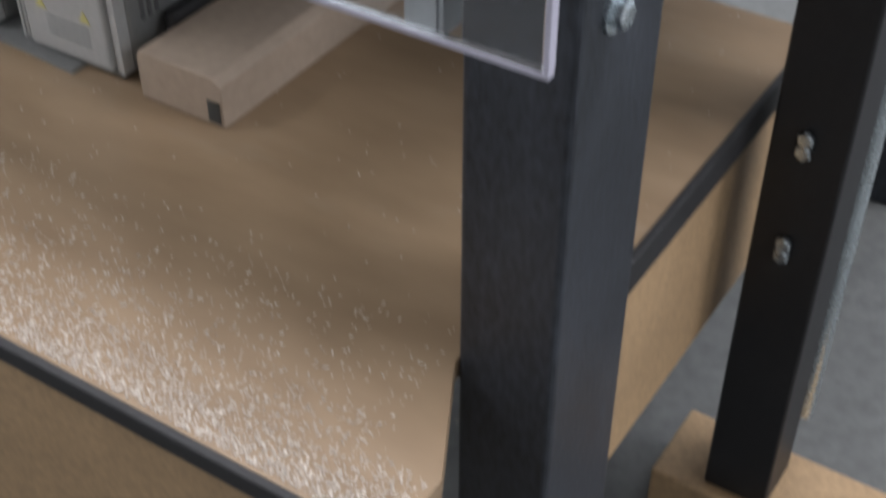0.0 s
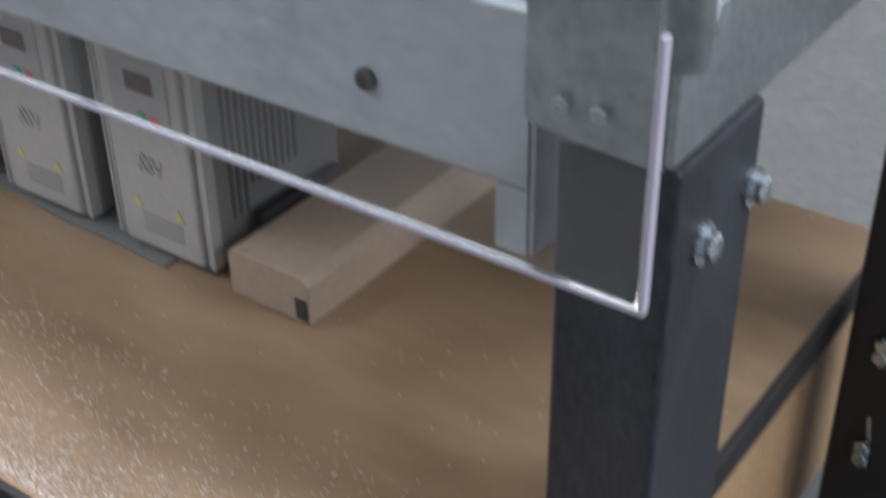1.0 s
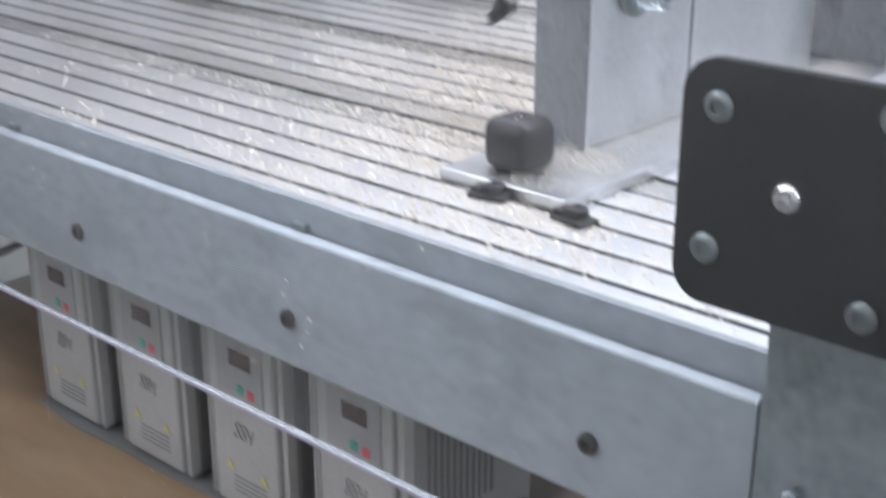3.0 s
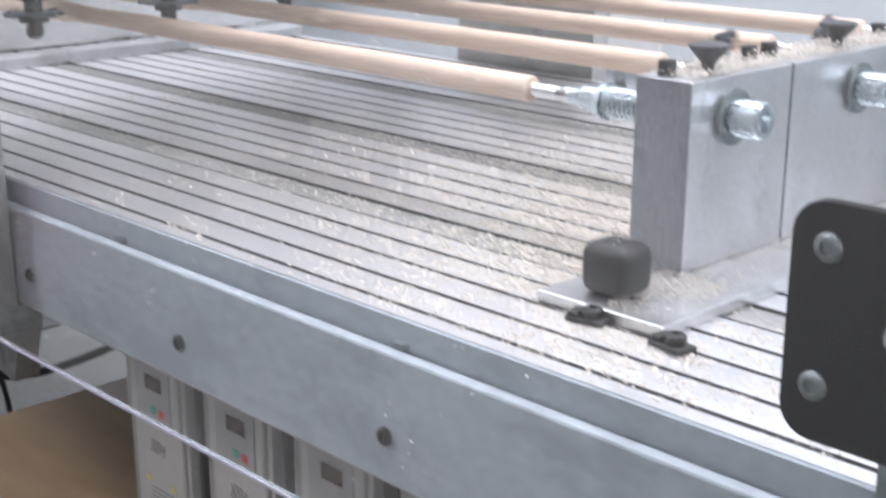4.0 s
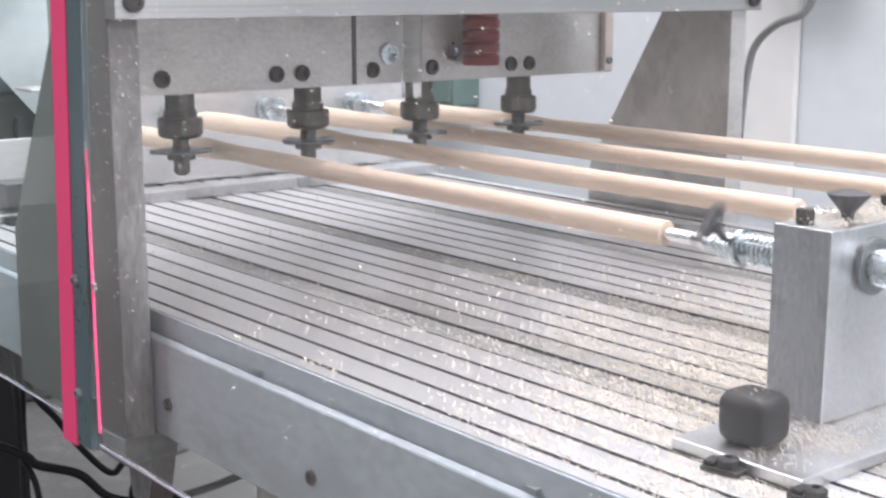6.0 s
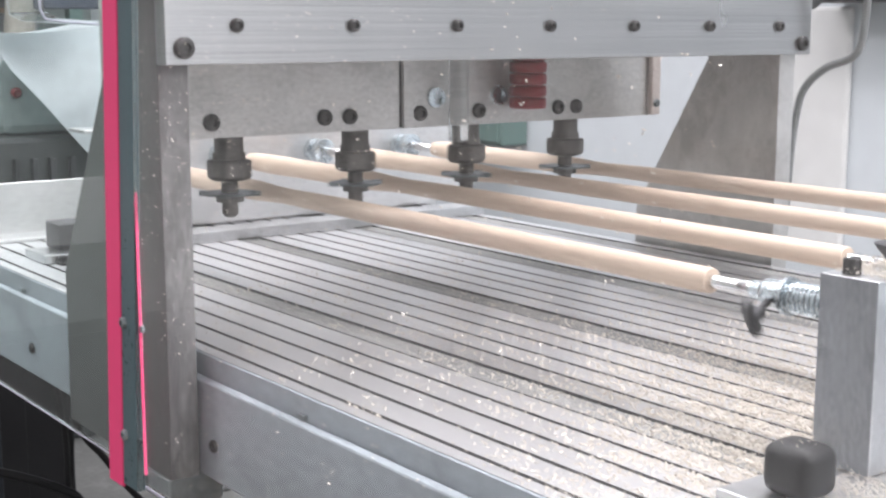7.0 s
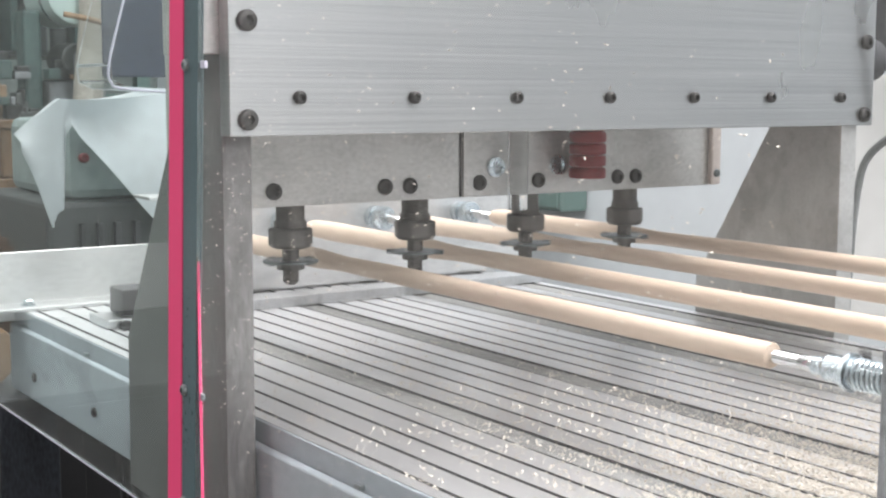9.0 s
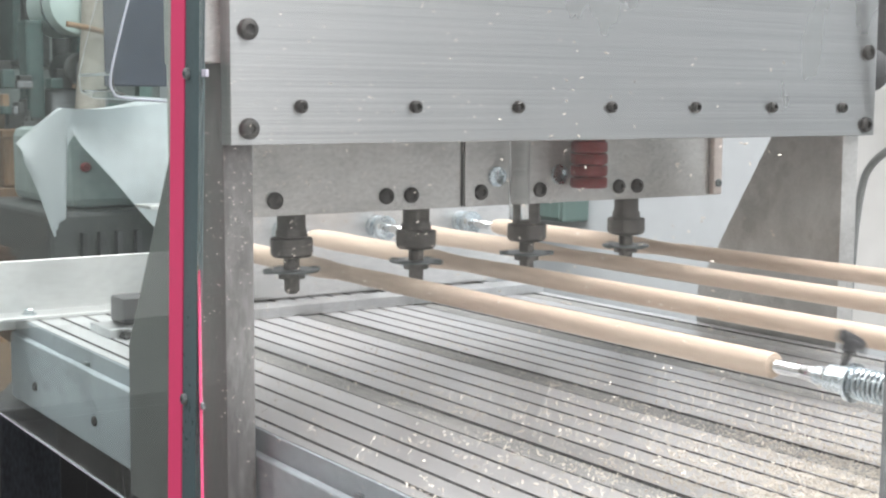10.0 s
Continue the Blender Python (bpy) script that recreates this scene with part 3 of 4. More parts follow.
def build_chuck(x):
    c = thing("tail_chuck", (x, 0.20, ROD_Z), "zinc chuck with spring and black wing screw", "chuck", "tail chucks")
    part("shaft", turned([(0.0035, -0.10), (0.0045, -0.099), (0.0045, 0.066)], (0, 0, 0), "y", 18), "bright", c, smooth=True, local=True)
    part("centre_sleeve", turned([(0.0052, 0.031), (0.0052, 0.040), (0.0046, 0.041)], (0, 0, 0), "y", 18), "bright", c, smooth=True, local=True)
    part("collar", turned([(0.0118, 0.0022), (0.0118, 0.0052), (0.0086, 0.0058), (0.0086, 0.0195), (0.0072, 0.0220), (0.0058, 0.0225), (0.0058, 0.0305)], (0, 0, 0), "y", 12), "steel", c, "zinc collar with a flange", local=True)
    turns, coil = 17, []
    for i in range(turns * 12 + 1):
        a = 2 * math.pi * i / 12
        coil.append((0.0088 * math.cos(a), 0.003 - 0.061 * i / (turns * 12), 0.0088 * math.sin(a)))
    part("spring", hose(coil, 0.0012, 6, 1), "steel", c, "coiled steel spring", smooth=True, local=True)
    w = bmesh.new()
    lathe(w, [(0.0025, 0.007), (0.0025, 0.0165), (0.005, 0.0175), (0.0055, 0.0240), (0.004, 0.0255)], (0, 0.014, 0), "z", 12)
    slab(w, -0.0125, 0.0125, 0.0112, 0.0168, 0.0205, 0.0285, 0.0022)
    part("wing_screw", w, "knob", c, "black wing screw", local=True)
    return c


def build_head_chuck(x):
    c = thing("head_chuck", (x, 1.12, ROD_Z), "pale steel drive centre holding a rod end", "chuck", "head chucks")
    part("spindle_nose", turned([(0.004, 0), (0.005, 0.002), (0.006, 0.03), (0.006, 0.10)], (0, 0, 0), "y", 18), "bright", c, smooth=True, local=True)
    part("flange", turned([(0.013, 0.045), (0.016, 0.046), (0.016, 0.054), (0.012, 0.056)], (0, 0, 0), "y", 22), "steel", c, smooth=True, local=True)
    return c


for x in ROD_X:
    rods.append(build_rod(x))
c0 = build_chuck(ROD_X[0])
chucks = [c0] + [copy_thing(c0, pose(x, 0.20, ROD_Z)) for x in ROD_X[1:]]
h0 = build_head_chuck(ROD_X[0])
heads = [h0] + [copy_thing(h0, pose(x, 1.12, ROD_Z)) for x in ROD_X[1:]]


# ---- tailstock blocks ----
def build_tailstock():
    t = thing("tailstock", (0.35, 0.11, BZ), "row of aluminium tailstock blocks dusted with chips", "tailstock")
    part("base_plate", box(0.075, 0.645, 0.074, 0.156, BZ, 0.873, 0.001), "alu", t, "dusty aluminium base plate")
    for i, x in enumerate(ROD_X):
        a, b = ((0.150, 0.2475), (0.2495, 0.398), (0.440, 0.5215), (0.5235, 0.640))[i]
        yf = 0.117 if i < 2 else 0.082
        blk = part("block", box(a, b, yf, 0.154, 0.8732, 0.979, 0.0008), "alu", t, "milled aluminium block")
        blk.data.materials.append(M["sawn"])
        # block sides get the darker tone in place of real shading
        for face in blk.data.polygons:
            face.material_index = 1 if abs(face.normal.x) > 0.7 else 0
        part("washer", turned([(0.0158, 0.0), (0.0158, -0.0030), (0.014, -0.0035)], (x, yf, ROD_Z + 0.003), "y", 28), "dullzinc", blk, "dull worn washer", True)
        part("axle_end", turned([(0.0100, -0.0037), (0.0106, -0.0045), (0.0106, -0.020), (0.0096, -0.0215), (0.0058, -0.0215), (0.0055, -0.016), (0.0005, -0.016)], (x, yf, ROD_Z + 0.003), "y", 28), "steel", blk, "bright socket cap screw", True)
        for cx in (a + 0.010, b - 0.009):
            w = bmesh.new()
            lathe(w, [(0.0050, 0.979), (0.0050, 0.9865), (0.0045, 0.9875), (0.002, 0.987)], (cx, 0.141, 0), "z", 14)
            part("cap_screw", w, "bolt", blk, smooth=True)
        w = bmesh.new()
        lathe(w, [(0.003, 0.979), (0.0038, 0.984), (0.011, 0.9925), (0.0118, 0.9945), (0.006, 0.996)], (x - 0.004, 0.131, 0), "z", 12)
        part("thumb_screw", w, "knob", blk, "black thumb screw")
    return t


build_tailstock()


def build_knob():
    k = thing("clamp_knob", (0.100, 0.124, 0.873), "dusty black square plastic knob on the base plate", "knob")
    part("knob_body", slab(bmesh.new(), 0.087, 0.115, 0.108, 0.139, 0.8732, 0.9010, 0.0075, 3), "rubber", k, smooth=True)
    part("stem", turned([(0.006, 0.873), (0.006, 0.880)], (0.100, 0.124, 0), "z", 14), "steel", k)
    return k


build_knob()


def build_clamp(x, y, turn):
    c = thing("slot_nut", (x, y, BZ), "dark steel slot nut half buried in chips", "clamp", "slot nuts")
    w = bmesh.new()
    slab(w, -0.0062, 0.0062, -0.0108, 0.0108, 0, 0.0034, 0.0008)
    slab(w, -0.0050, 0.0050, 0.0035, 0.0100, 0.0034, 0.0062, 0.0010)
    lathe(w, [(0.0055, 0.0034), (0.0055, 0.0076), (0.0040, 0.0088), (0.0022, 0.0088), (0.0020, 0.0060), (0.0005, 0.0060)], (0, -0.002, 0), "z", 8)
    part("nut_body", w, "rubber", c, local=True)
    c.rotation_euler = (0, 0, radians(turn))
    return c


build_clamp(0.070, 0.116, 10)
build_clamp(0.070, 0.064, -8)
build_clamp(0.062, 1.04, 0)


# ---- headstock plate and back stop ----
def build_headstock():
    h = thing("headstock", (0.4, 1.16, BZ), "low aluminium headstock plate across the bed", "headstock")
    part("plate", box(0.16, 0.648, 1.075, 1.115, BZ, 0.8785, 0.001), "alu", h)
    part("back_plate", box(0.188, 0.712, 1.195, 1.2035, BZ + 0.0047, 0.988, 0.001), "satin", h, "pale satin back plate")
    part("top_flange", box(0.150, 0.712, 1.190, 1.240, 0.9882, 0.9920, 0.0008), "satin", h, "thin pale top flange")
    for x in ROD_X:
        part("bearing", turned([(0.015, 1.1948), (0.015, 1.186), (0.011, 1.184)], (x, 0, ROD_Z), "y", 24), "steel", h, smooth=True)
    return h


build_headstock()


def build_back_stop():
    b = thing("back_stop", (0.0, 1.26, 0.77), "bright aluminium angle along the bed end", "rail")
    part("angle", box(-0.35, 0.70, 1.2505, 1.256, 0.85, 0.93, 0.0008), "satin", b)
    part("foot", box(-0.35, 0.70, 1.2565, 1.30, 0.85, 0.856, 0.0008), "satin", b)
    part("front_flange", box(-0.06, 0.648, 1.205, 1.2502, 0.8665, 0.8705, 0.0008), "satin", b)
    hex_bolt("bolt", (0.015, 1.225, 0.8706), "z", 0.006, b, sign=1)
    part("stand", box(0.55, 0.61, 1.2565, 1.30, FLOOR, 0.8495, 0.0008), "leg", b)
    return b


build_back_stop()


def build_rear_clamp():
    c = thing("rear_clamp", (0.085, 1.07, BZ), "dark clamp block on a small aluminium plate", "clamp")
    part("clamp_plate", box(0.045, 0.14, 1.045, 1.105, BZ, 0.8755, 0.001), "alu", c)
    part("clamp_block", slab(bmesh.new(), 0.066, 0.115, 1.06, 1.10, 0.8758, 0.905, 0.003), "knob", c, smooth=True)
    return c


build_rear_clamp()


# ---- guard panels ----
def build_guard():
    gx = -0.071
    g = thing("guard_panel", (gx, 0.2, 0.79), "clear dusty acrylic guard panel with sawn edges", "guard panel", "guard panels")
    pane = part("pane", box(gx, gx + 0.0045, -0.1610, 0.5492, 0.7925, 1.60), "acrylic", g)
    pane.visible_shadow = False
    part("edge", box(gx, gx + 0.0045, -0.1632, 0.5492, 0.790, 0.7923, 0.0004), "frost", g, "pale frosted sawn edge")
    part("edge", box(gx, gx + 0.0045, -0.1634, -0.1612, 0.7925, 0.885, 0.0004), "frost", g, "pale frosted sawn edge")
    # pink reflection of the door's tape in the pane end, made as a strip
    part("edge", box(gx + 0.0005, gx + 0.004, 0.5494, 0.5510, 0.80, 1.02), "pink", g, "thin pink strip painted as the tape's reflection")
    lean = 0.064
    h = thing("hinged_guard", (gx, 0.56, 0.79), "clear acrylic door with a bright pink edge strip", "guard panel", "guard panels")
    tilt = lambda y, z: (y - lean * (z - 0.79), z)
    quad = lambda y0, y1, z0, z1: [tilt(y0, z0), tilt(y1, z0), tilt(y1, z1), tilt(y0, z1)]
    pane = part("pane", prism(quad(0.611, 1.55, 0.800, 1.6), "x", gx, gx + 0.0045), "green_acrylic", h)
    pane.visible_shadow = False
    part("edge", prism(quad(0.611, 1.55, 0.7985, 0.7998), "x", gx, gx + 0.0045), "frost", h)
    part("pink_strip", prism(quad(0.586, 0.610, 0.781, 1.6), "x", gx - 0.0012, gx + 0.0010, 0.0003), "pink", h, "bright pink edge strip")
    part("clear_strip", prism(quad(0.5628, 0.5857, 0.784, 1.6), "x", gx - 0.0004, gx + 0.006), "teal", h, "dark greenish edge strip")
    part("strip_edge", prism(quad(0.5614, 0.5626, 0.784, 1.6), "x", gx - 0.0002, gx + 0.0045), "acrylic", h, "clear polished edge")
    for z in (0.822, 0.905, 1.133):
        socket_bolt("screw", (gx - 0.0004, 0.581 - lean * (z - 0.79), z), "x", 0.0042, h, "galv", depth=0.003)
        part("screw_tip", box(gx + 0.001, gx + 0.005, 0.5535 - lean * (z - 0.79), 0.5608 - lean * (z - 0.79), z - 0.0025, z + 0.0025, 0.0006), "frost" if z > 1 else "steel", h, "small white nut" if z > 1 else "small zinc nut")
    for z in (1.1535, 1.171):
        socket_bolt("bolt", (gx + 0.0105, 0.5875, z), "x", 0.0062, h, "bolt", depth=0.006)
    return g


build_guard()


# ---- inverter boxes on the deck ----
def build_inverter(y0):
    v = thing("inverter_box", (0.046, y0, DECK + 0.002), "grey plastic motor inverter box with keypad and ribbed sides", "inverter", "inverter boxes")
    w, hgt, dep = 0.078, 0.155, 0.115
    part("case", slab(bmesh.new(), 0.010, dep, 0.0, w, 0.004, hgt, 0.002), "vfd_dark", v, "dusty dark grey ribbed case", local=True)
    part("front_cover", slab(bmesh.new(), 0.0, 0.0095, 0.008, w - 0.008, 0.004, hgt - 0.002, 0.002), "vfd", v, "pale grey front cover", local=True)
    for k in range(3):
        for side in (0.0005 + 0.0025 * k, w - 0.0022 - 0.0025 * k):
            part("rib", slab(bmesh.new(), 0.002 + 0.0008 * k, 0.0099, side, side + 0.0017, 0.004, hgt - 0.003), "vfd", v, local=True)
    part("foot_plate", slab(bmesh.new(), 0.004, dep, 0.004, w - 0.004, 0.0, 0.0038), "vfd_dark", v, local=True)
    pad = part("keypad", slab(bmesh.new(), -0.0012, -0.0002, 0.016, w - 0.018, 0.085, 0.135, 0.0004), "panel", v, "grey keypad", local=True)
    part("display", slab(bmesh.new(), -0.002, -0.0014, 0.026, 0.046, 0.109, 0.120), "screen", pad, "dark red display", local=True)
    part("green_button", slab(bmesh.new(), -0.0022, -0.0014, 0.034, 0.040, 0.091, 0.097, 0.0003), "green", pad, local=True)
    part("red_button", slab(bmesh.new(), -0.0022, -0.0014, 0.024, 0.030, 0.090, 0.096, 0.0003), "redb", pad, local=True)
    eight = [(0.5 * math.sin(2 * a), math.cos(a)) for a in (2 * math.pi * i / 16 for i in range(17))]
    four = [(-0.5, 0.9), (-0.5, 0.1), (0.1, 0.0), (0.5, 0.3), (0.5, 0.9), (0.45, -0.2), (0.3, -1.1)]
    for y, z, line in ((0.0455, 0.062, eight), (0.0395, 0.0615, eight), (0.0335, 0.061, four)):
        loop = [(-0.0004, y - 0.0046 * u - 0.001 * q, z + 0.0052 * q) for u, q in line]
        part("marker_stroke", hose(loop, 0.0002, 5, 3), "ink", v, "black marker figure", local=True)
    for y in (0.055, 0.022):
        part("warning_sticker", prism([(y - 0.004, 0.031), (y + 0.004, 0.031), (y, 0.038)], "x", -0.0006, -0.0001), "yellow", v, "small yellow warning triangle", local=True)
    for k in range(4):
        part("print_line", slab(bmesh.new(), -0.0005, -0.0001, 0.020, 0.052, 0.016 + 0.0035 * k, 0.0168 + 0.0035 * k), "print", v, local=True)
    part("name_bar", slab(bmesh.new(), -0.0005, -0.0001, 0.026, 0.052, 0.141, 0.146), "print", v, local=True)
    for k in range(11):
        x = 0.020 + 0.0055 * k
        for side in (-0.0008, w - 0.0012):
            part("vent_slot", slab(bmesh.new(), x, x + 0.0025, side, side + 0.002, 0.045 if k > 2 else 0.030, 0.145), "vent", v, local=True)
    return v


inv = build_inverter(0.157)
for k in (1, 2, 3):
    copy_thing(inv, pose(0.046, 0.157 + 0.101 * k, DECK + 0.002))


def build_tray_sheet():
    pts = [(0.0425 + 0.0025 * math.sin(23 * y) + 0.001 * math.sin(61 * y), y) for y in (0.190 + 0.35 * i / 40 for i in range(41))]
    bm = prism(pts + [(0.175, 0.54), (0.175, 0.190)], "z", DECK + 0.0002, DECK + 0.0019)
    return tagged(part("plastic_mat", bm, "vfd_dark"), "thin grey plastic mat under the inverter boxes", "mat")


build_tray_sheet()
tagged(part("power_plug", slab(bmesh.new(), 0.078, 0.150, 0.1450, 0.1535, DECK + 0.0002, DECK + 0.033, 0.003), "rubber", smooth=True), "small black plug beside an inverter box", "plug")


def build_trunking():
    t = thing("cardboard_tray", (0.2, 0.11, DECK), "tan folded cardboard channel lying on the deck", "box")
    part("channel", prism([(0.084, DECK + 0.0004), (0.084, DECK + 0.026), (0.090, DECK + 0.030), (0.140, DECK + 0.030), (0.142, DECK + 0.026), (0.142, DECK + 0.0004)], "x", 0.044, 0.60, 0.0008), "duct", t)
    part("torn_corner", box(0.0432, 0.0438, 0.086, 0.094, DECK + 0.003, DECK + 0.016), "grime", t, "dark torn corner")
    return t


build_trunking()


# ---- sawdust and chips ----
def flakes(bm, places, low, high):
    """Small bent slivers of wood at the places, each turned its own way."""
    for p in places:
        s = random.uniform(low, high)
        w, l = s * random.uniform(0.14, 0.38), s
        m = Matrix.Translation(p) @ Euler((random.gauss(0, 0.5), random.gauss(0, 0.5), random.uniform(0, 6.28))).to_matrix().to_4x4()
        v = [bm.verts.new(m @ Vector(q)) for q in ((-l, -w, 0), (0, -w, s * 0.5), (l, -w, 0.1 * s), (l, w, 0.2 * s), (0, w, s * 0.55), (-l, w, 0))]
        u = [bm.verts.new(m @ Vector(q)) for q in ((-l, 0, -s * 0.2), (l, 0, -s * 0.1))]
        bm.faces.new((v[0], v[1], v[4], v[5]))
        bm.faces.new((v[1], v[2], v[3], v[4]))
        bm.faces.new((v[0], u[0], u[1], v[2], v[1]))
        bm.faces.new((v[5], v[4], v[3], u[1], u[0]))
    return bm


def stuff(name, places, low, high, label):
    tagged(part(name, flakes(bmesh.new(), places, low, high), "chip"), label, "sawdust", "", "stuff")


def clumped(n, sample, size):
    """Places in small clumps: about n in all."""
    out = []
    while len(out) < n:
        c = sample()
        for _ in range(random.randint(1, 9)):
            out.append((c[0] + random.gauss(0, size), c[1] + random.gauss(0, size), c[2]))
    return out


def deck_place():
    d = random.expovariate(1 / 0.017) if random.random() < 0.85 else random.uniform(0, 0.1)
    return (-0.126 + d, random.uniform(-0.135, 0.30), DECK + 0.0006)


def keep_deck(p):
    return -0.127 < p[0] < 0.02 and -0.14 < p[1] and not (p[0] > -0.095 and p[1] < -0.105)


stuff("deck_sawdust", [p for p in (deck_place() for _ in range(7200)) if keep_deck(p)], 0.0004, 0.0011, "pale fine sawdust drifted along the deck edge")
stuff("loose_deck_chips", [(random.uniform(-0.12, 0.3), random.uniform(-0.13, 0.4), DECK + 0.0006) for _ in range(350)], 0.0004, 0.0009, "scattered fine chips on the deck")


def ridge_height(x):
    i = 0 if x < 0.0178 else 1 + int((x - 0.0224) / 0.0266)
    off = x - (0.0224 + 0.0266 * (i - 1)) if i else 0
    if i and off > 0.0218:
        return None
    return BZ - (0.0008 if i % 6 == 5 else 0.0) + 0.0006


def bed_places(n, sample, size):
    out = []
    for p in clumped(n, sample, size):
        z = ridge_height(p[0]) if 0.008 < p[0] < 0.64 else None
        blocked = 0.074 < p[1] < 0.158 and p[0] > 0.073
        if z is not None and not blocked and -0.08 < p[1] < 1.07:
            out.append((p[0], p[1], z))
    return out


chuck_side = lambda: (random.triangular(0.06, 0.58, 0.24), 0.155 + random.expovariate(1 / 0.085), 0)
near_edge = lambda: (random.triangular(0.008, 0.15, 0.03), random.triangular(-0.07, 0.32, 0.08), 0)
anywhere = lambda: (random.uniform(0.01, 0.64), random.triangular(-0.06, 1.0, 0.25), 0)
stuff("bed_chips", bed_places(40000, chuck_side, 0.008) + bed_places(2600, near_edge, 0.006) + bed_places(3000, anywhere, 0.006), 0.0004, 0.0016, "cream wood chips scattered over the slotted bed")
tops = [(random.uniform(0.155, 0.636), random.uniform(0.119, 0.152), 0.9796 + abs(random.gauss(0, 0.0018))) for _ in range(4500)]
tops = [p for p in tops if not 0.394 < p[0] < 0.444]
stuff("block_chips", tops, 0.0005, 0.0015, "pile of cream chips on top of the tailstock blocks")
plate = [(random.uniform(0.078, 0.5), random.triangular(0.076, 0.117, 0.1165), 0.8736 + abs(random.gauss(0, 0.001))) for _ in range(3200)]
plate += [(random.uniform(0.090, 0.112), random.uniform(0.111, 0.136), 0.9013) for _ in range(12)]
plate += [(random.uniform(0.118, 0.149), random.uniform(0.08, 0.154), 0.8736 + abs(random.gauss(0, 0.0015))) for _ in range(900)]
stuff("base_plate_chips", plate, 0.0003, 0.0008, "cream chips lying on the base plate")
nuts = [(0.066 + random.gauss(0, 0.010), cy + random.gauss(0, 0.012), BZ + 0.0006) for cy in (0.10, 0.116, 0.064, 0.14) for _ in range(200)]
stuff("nut_chips", [p for p in nuts if p[0] < 0.0745], 0.0003, 0.0009, "cream chips heaped round the slot nuts")
specks = [(-0.0716, random.uniform(0.03, 0.54), random.triangular(0.80, 1.3, 1.02)) for _ in range(900)]
stuff("panel_specks", specks, 0.0004, 0.0010, "tiny chips stuck to the clear guard panel")


def build_chip(i):
    bm = flakes(bmesh.new(), [(0, 0, 0)], 0.0010, 0.0022)
    c = part("wood_chip", bm, "chip")
    return tagged(c, "small cream wood chip thrown off a cutter", "wood chip", "flying wood chips")


flyers = [build_chip(i) for i in range(170)]
drifters = [build_chip(i) for i in range(60)]


# ---- things around the machine ----
def build_motor():
    m = thing("stepper_motor", (0.70, 0.65, 1.13), "grey ribbed motor on the gantry side", "motor")
    part("motor_body", turned([(0.020, 0.0), (0.022, 0.002), (0.022, 0.012), (0.019, 0.013), (0.019, 0.026), (0.022, 0.027), (0.022, 0.05)], (0.685, 0.63, 1.150), "x", 24), "knob", m, smooth=True)
    part("motor_plate", box(0.6795, 0.6845, 0.61, 0.68, 1.125, 1.19, 0.001), "alu", m)
    return m


build_motor()
tagged(part("grey_cable", hose([(0.71, 0.53, 1.30), (0.715, 0.54, 1.18), (0.72, 0.548, 1.106), (0.72, 0.559, 1.081), (0.72, 0.593, 1.068), (0.72, 0.618, 1.047), (0.72, 0.628, 1.017), (0.72, 0.635, 0.95), (0.72, 0.64, 0.80), (0.73, 0.66, FLOOR + 0.01)], 0.0042), "greycable", smooth=True), "grey cable hanging beside the gantry", "cable")
CABLES = [
    ([(-0.08, 1.0, 0.69), (0.0, 1.0, 0.655), (0.043, 1.0, 0.6306), (0.0559, 1.0, 0.6175), (0.1005, 1.0, 0.5967), (0.135, 1.0, 0.562), (0.19, 1.0, 0.545), (0.26, 1.0, 0.545), (0.36, 1.0, 0.56)], 0.0048, "thick black cable slung under the bed"),
    ([(0.05, 1.0, 0.77), (0.055, 1.0, 0.70), (0.0788, 1.0, 0.6633), (0.1071, 1.0, 0.6212), (0.1345, 1.0, 0.5912), (0.1482, 1.0, 0.596), (0.165, 1.0, 0.62), (0.17, 1.02, 0.70), (0.17, 1.05, 0.79)], 0.0036, "black cable looping under the bed"),
    ([(0.178, 1.0, 0.79), (0.172, 1.0, 0.62), (0.1636, 1.0, 0.5763), (0.1585, 1.0, 0.556), (0.165, 1.0, 0.50), (0.16, 1.0, 0.40), (0.18, 1.05, FLOOR + 0.004)], 0.0030, "thin black cable hanging to the floor"),
    ([(0.03, 1.0, 0.79), (0.0384, 1.0, 0.689), (0.043, 1.008, 0.63), (0.058, 1.008, 0.58), (0.06, 1.0, 0.45), (0.05, 1.1, FLOOR + 0.004)], 0.0034, "black cable hanging under the bed to the floor"),
    ([(0.0497, 1.03, 0.79), (0.0497, 1.015, 0.6943), (0.045, 1.015, 0.60), (0.040, 1.01, 0.45), (0.03, 1.05, FLOOR + 0.004)], 0.0034, "black cable hanging straight under the bed"),
]
for line, radius, words in CABLES:
    tagged(part("cable_drop", hose(line, radius), "cable", smooth=True), words, "cable")


def build_wall_panel():
    w = thing("wall_panel", (2.09, 1.67, 0.8), "white rounded panel fixed to the pale wall", "panel")
    part("panel_sheet", slab(bmesh.new(), 2.082, 2.0995, 1.572, 1.80, 0.60, 1.158, 0.008), "ceil", w)
    d = thing("wall_cabinet", (2.04, 1.56, 1.165), "dark grey cabinet hung on the wall", "cabinet")
    part("cabinet_shell", box(1.98, 2.0995, 1.40, 1.61, 1.165, 1.60, 0.004), "knob", d)
    part("cabinet_lid", box(1.972, 1.9795, 1.41, 1.60, 1.175, 1.59, 0.002), "knob", d)


build_wall_panel()


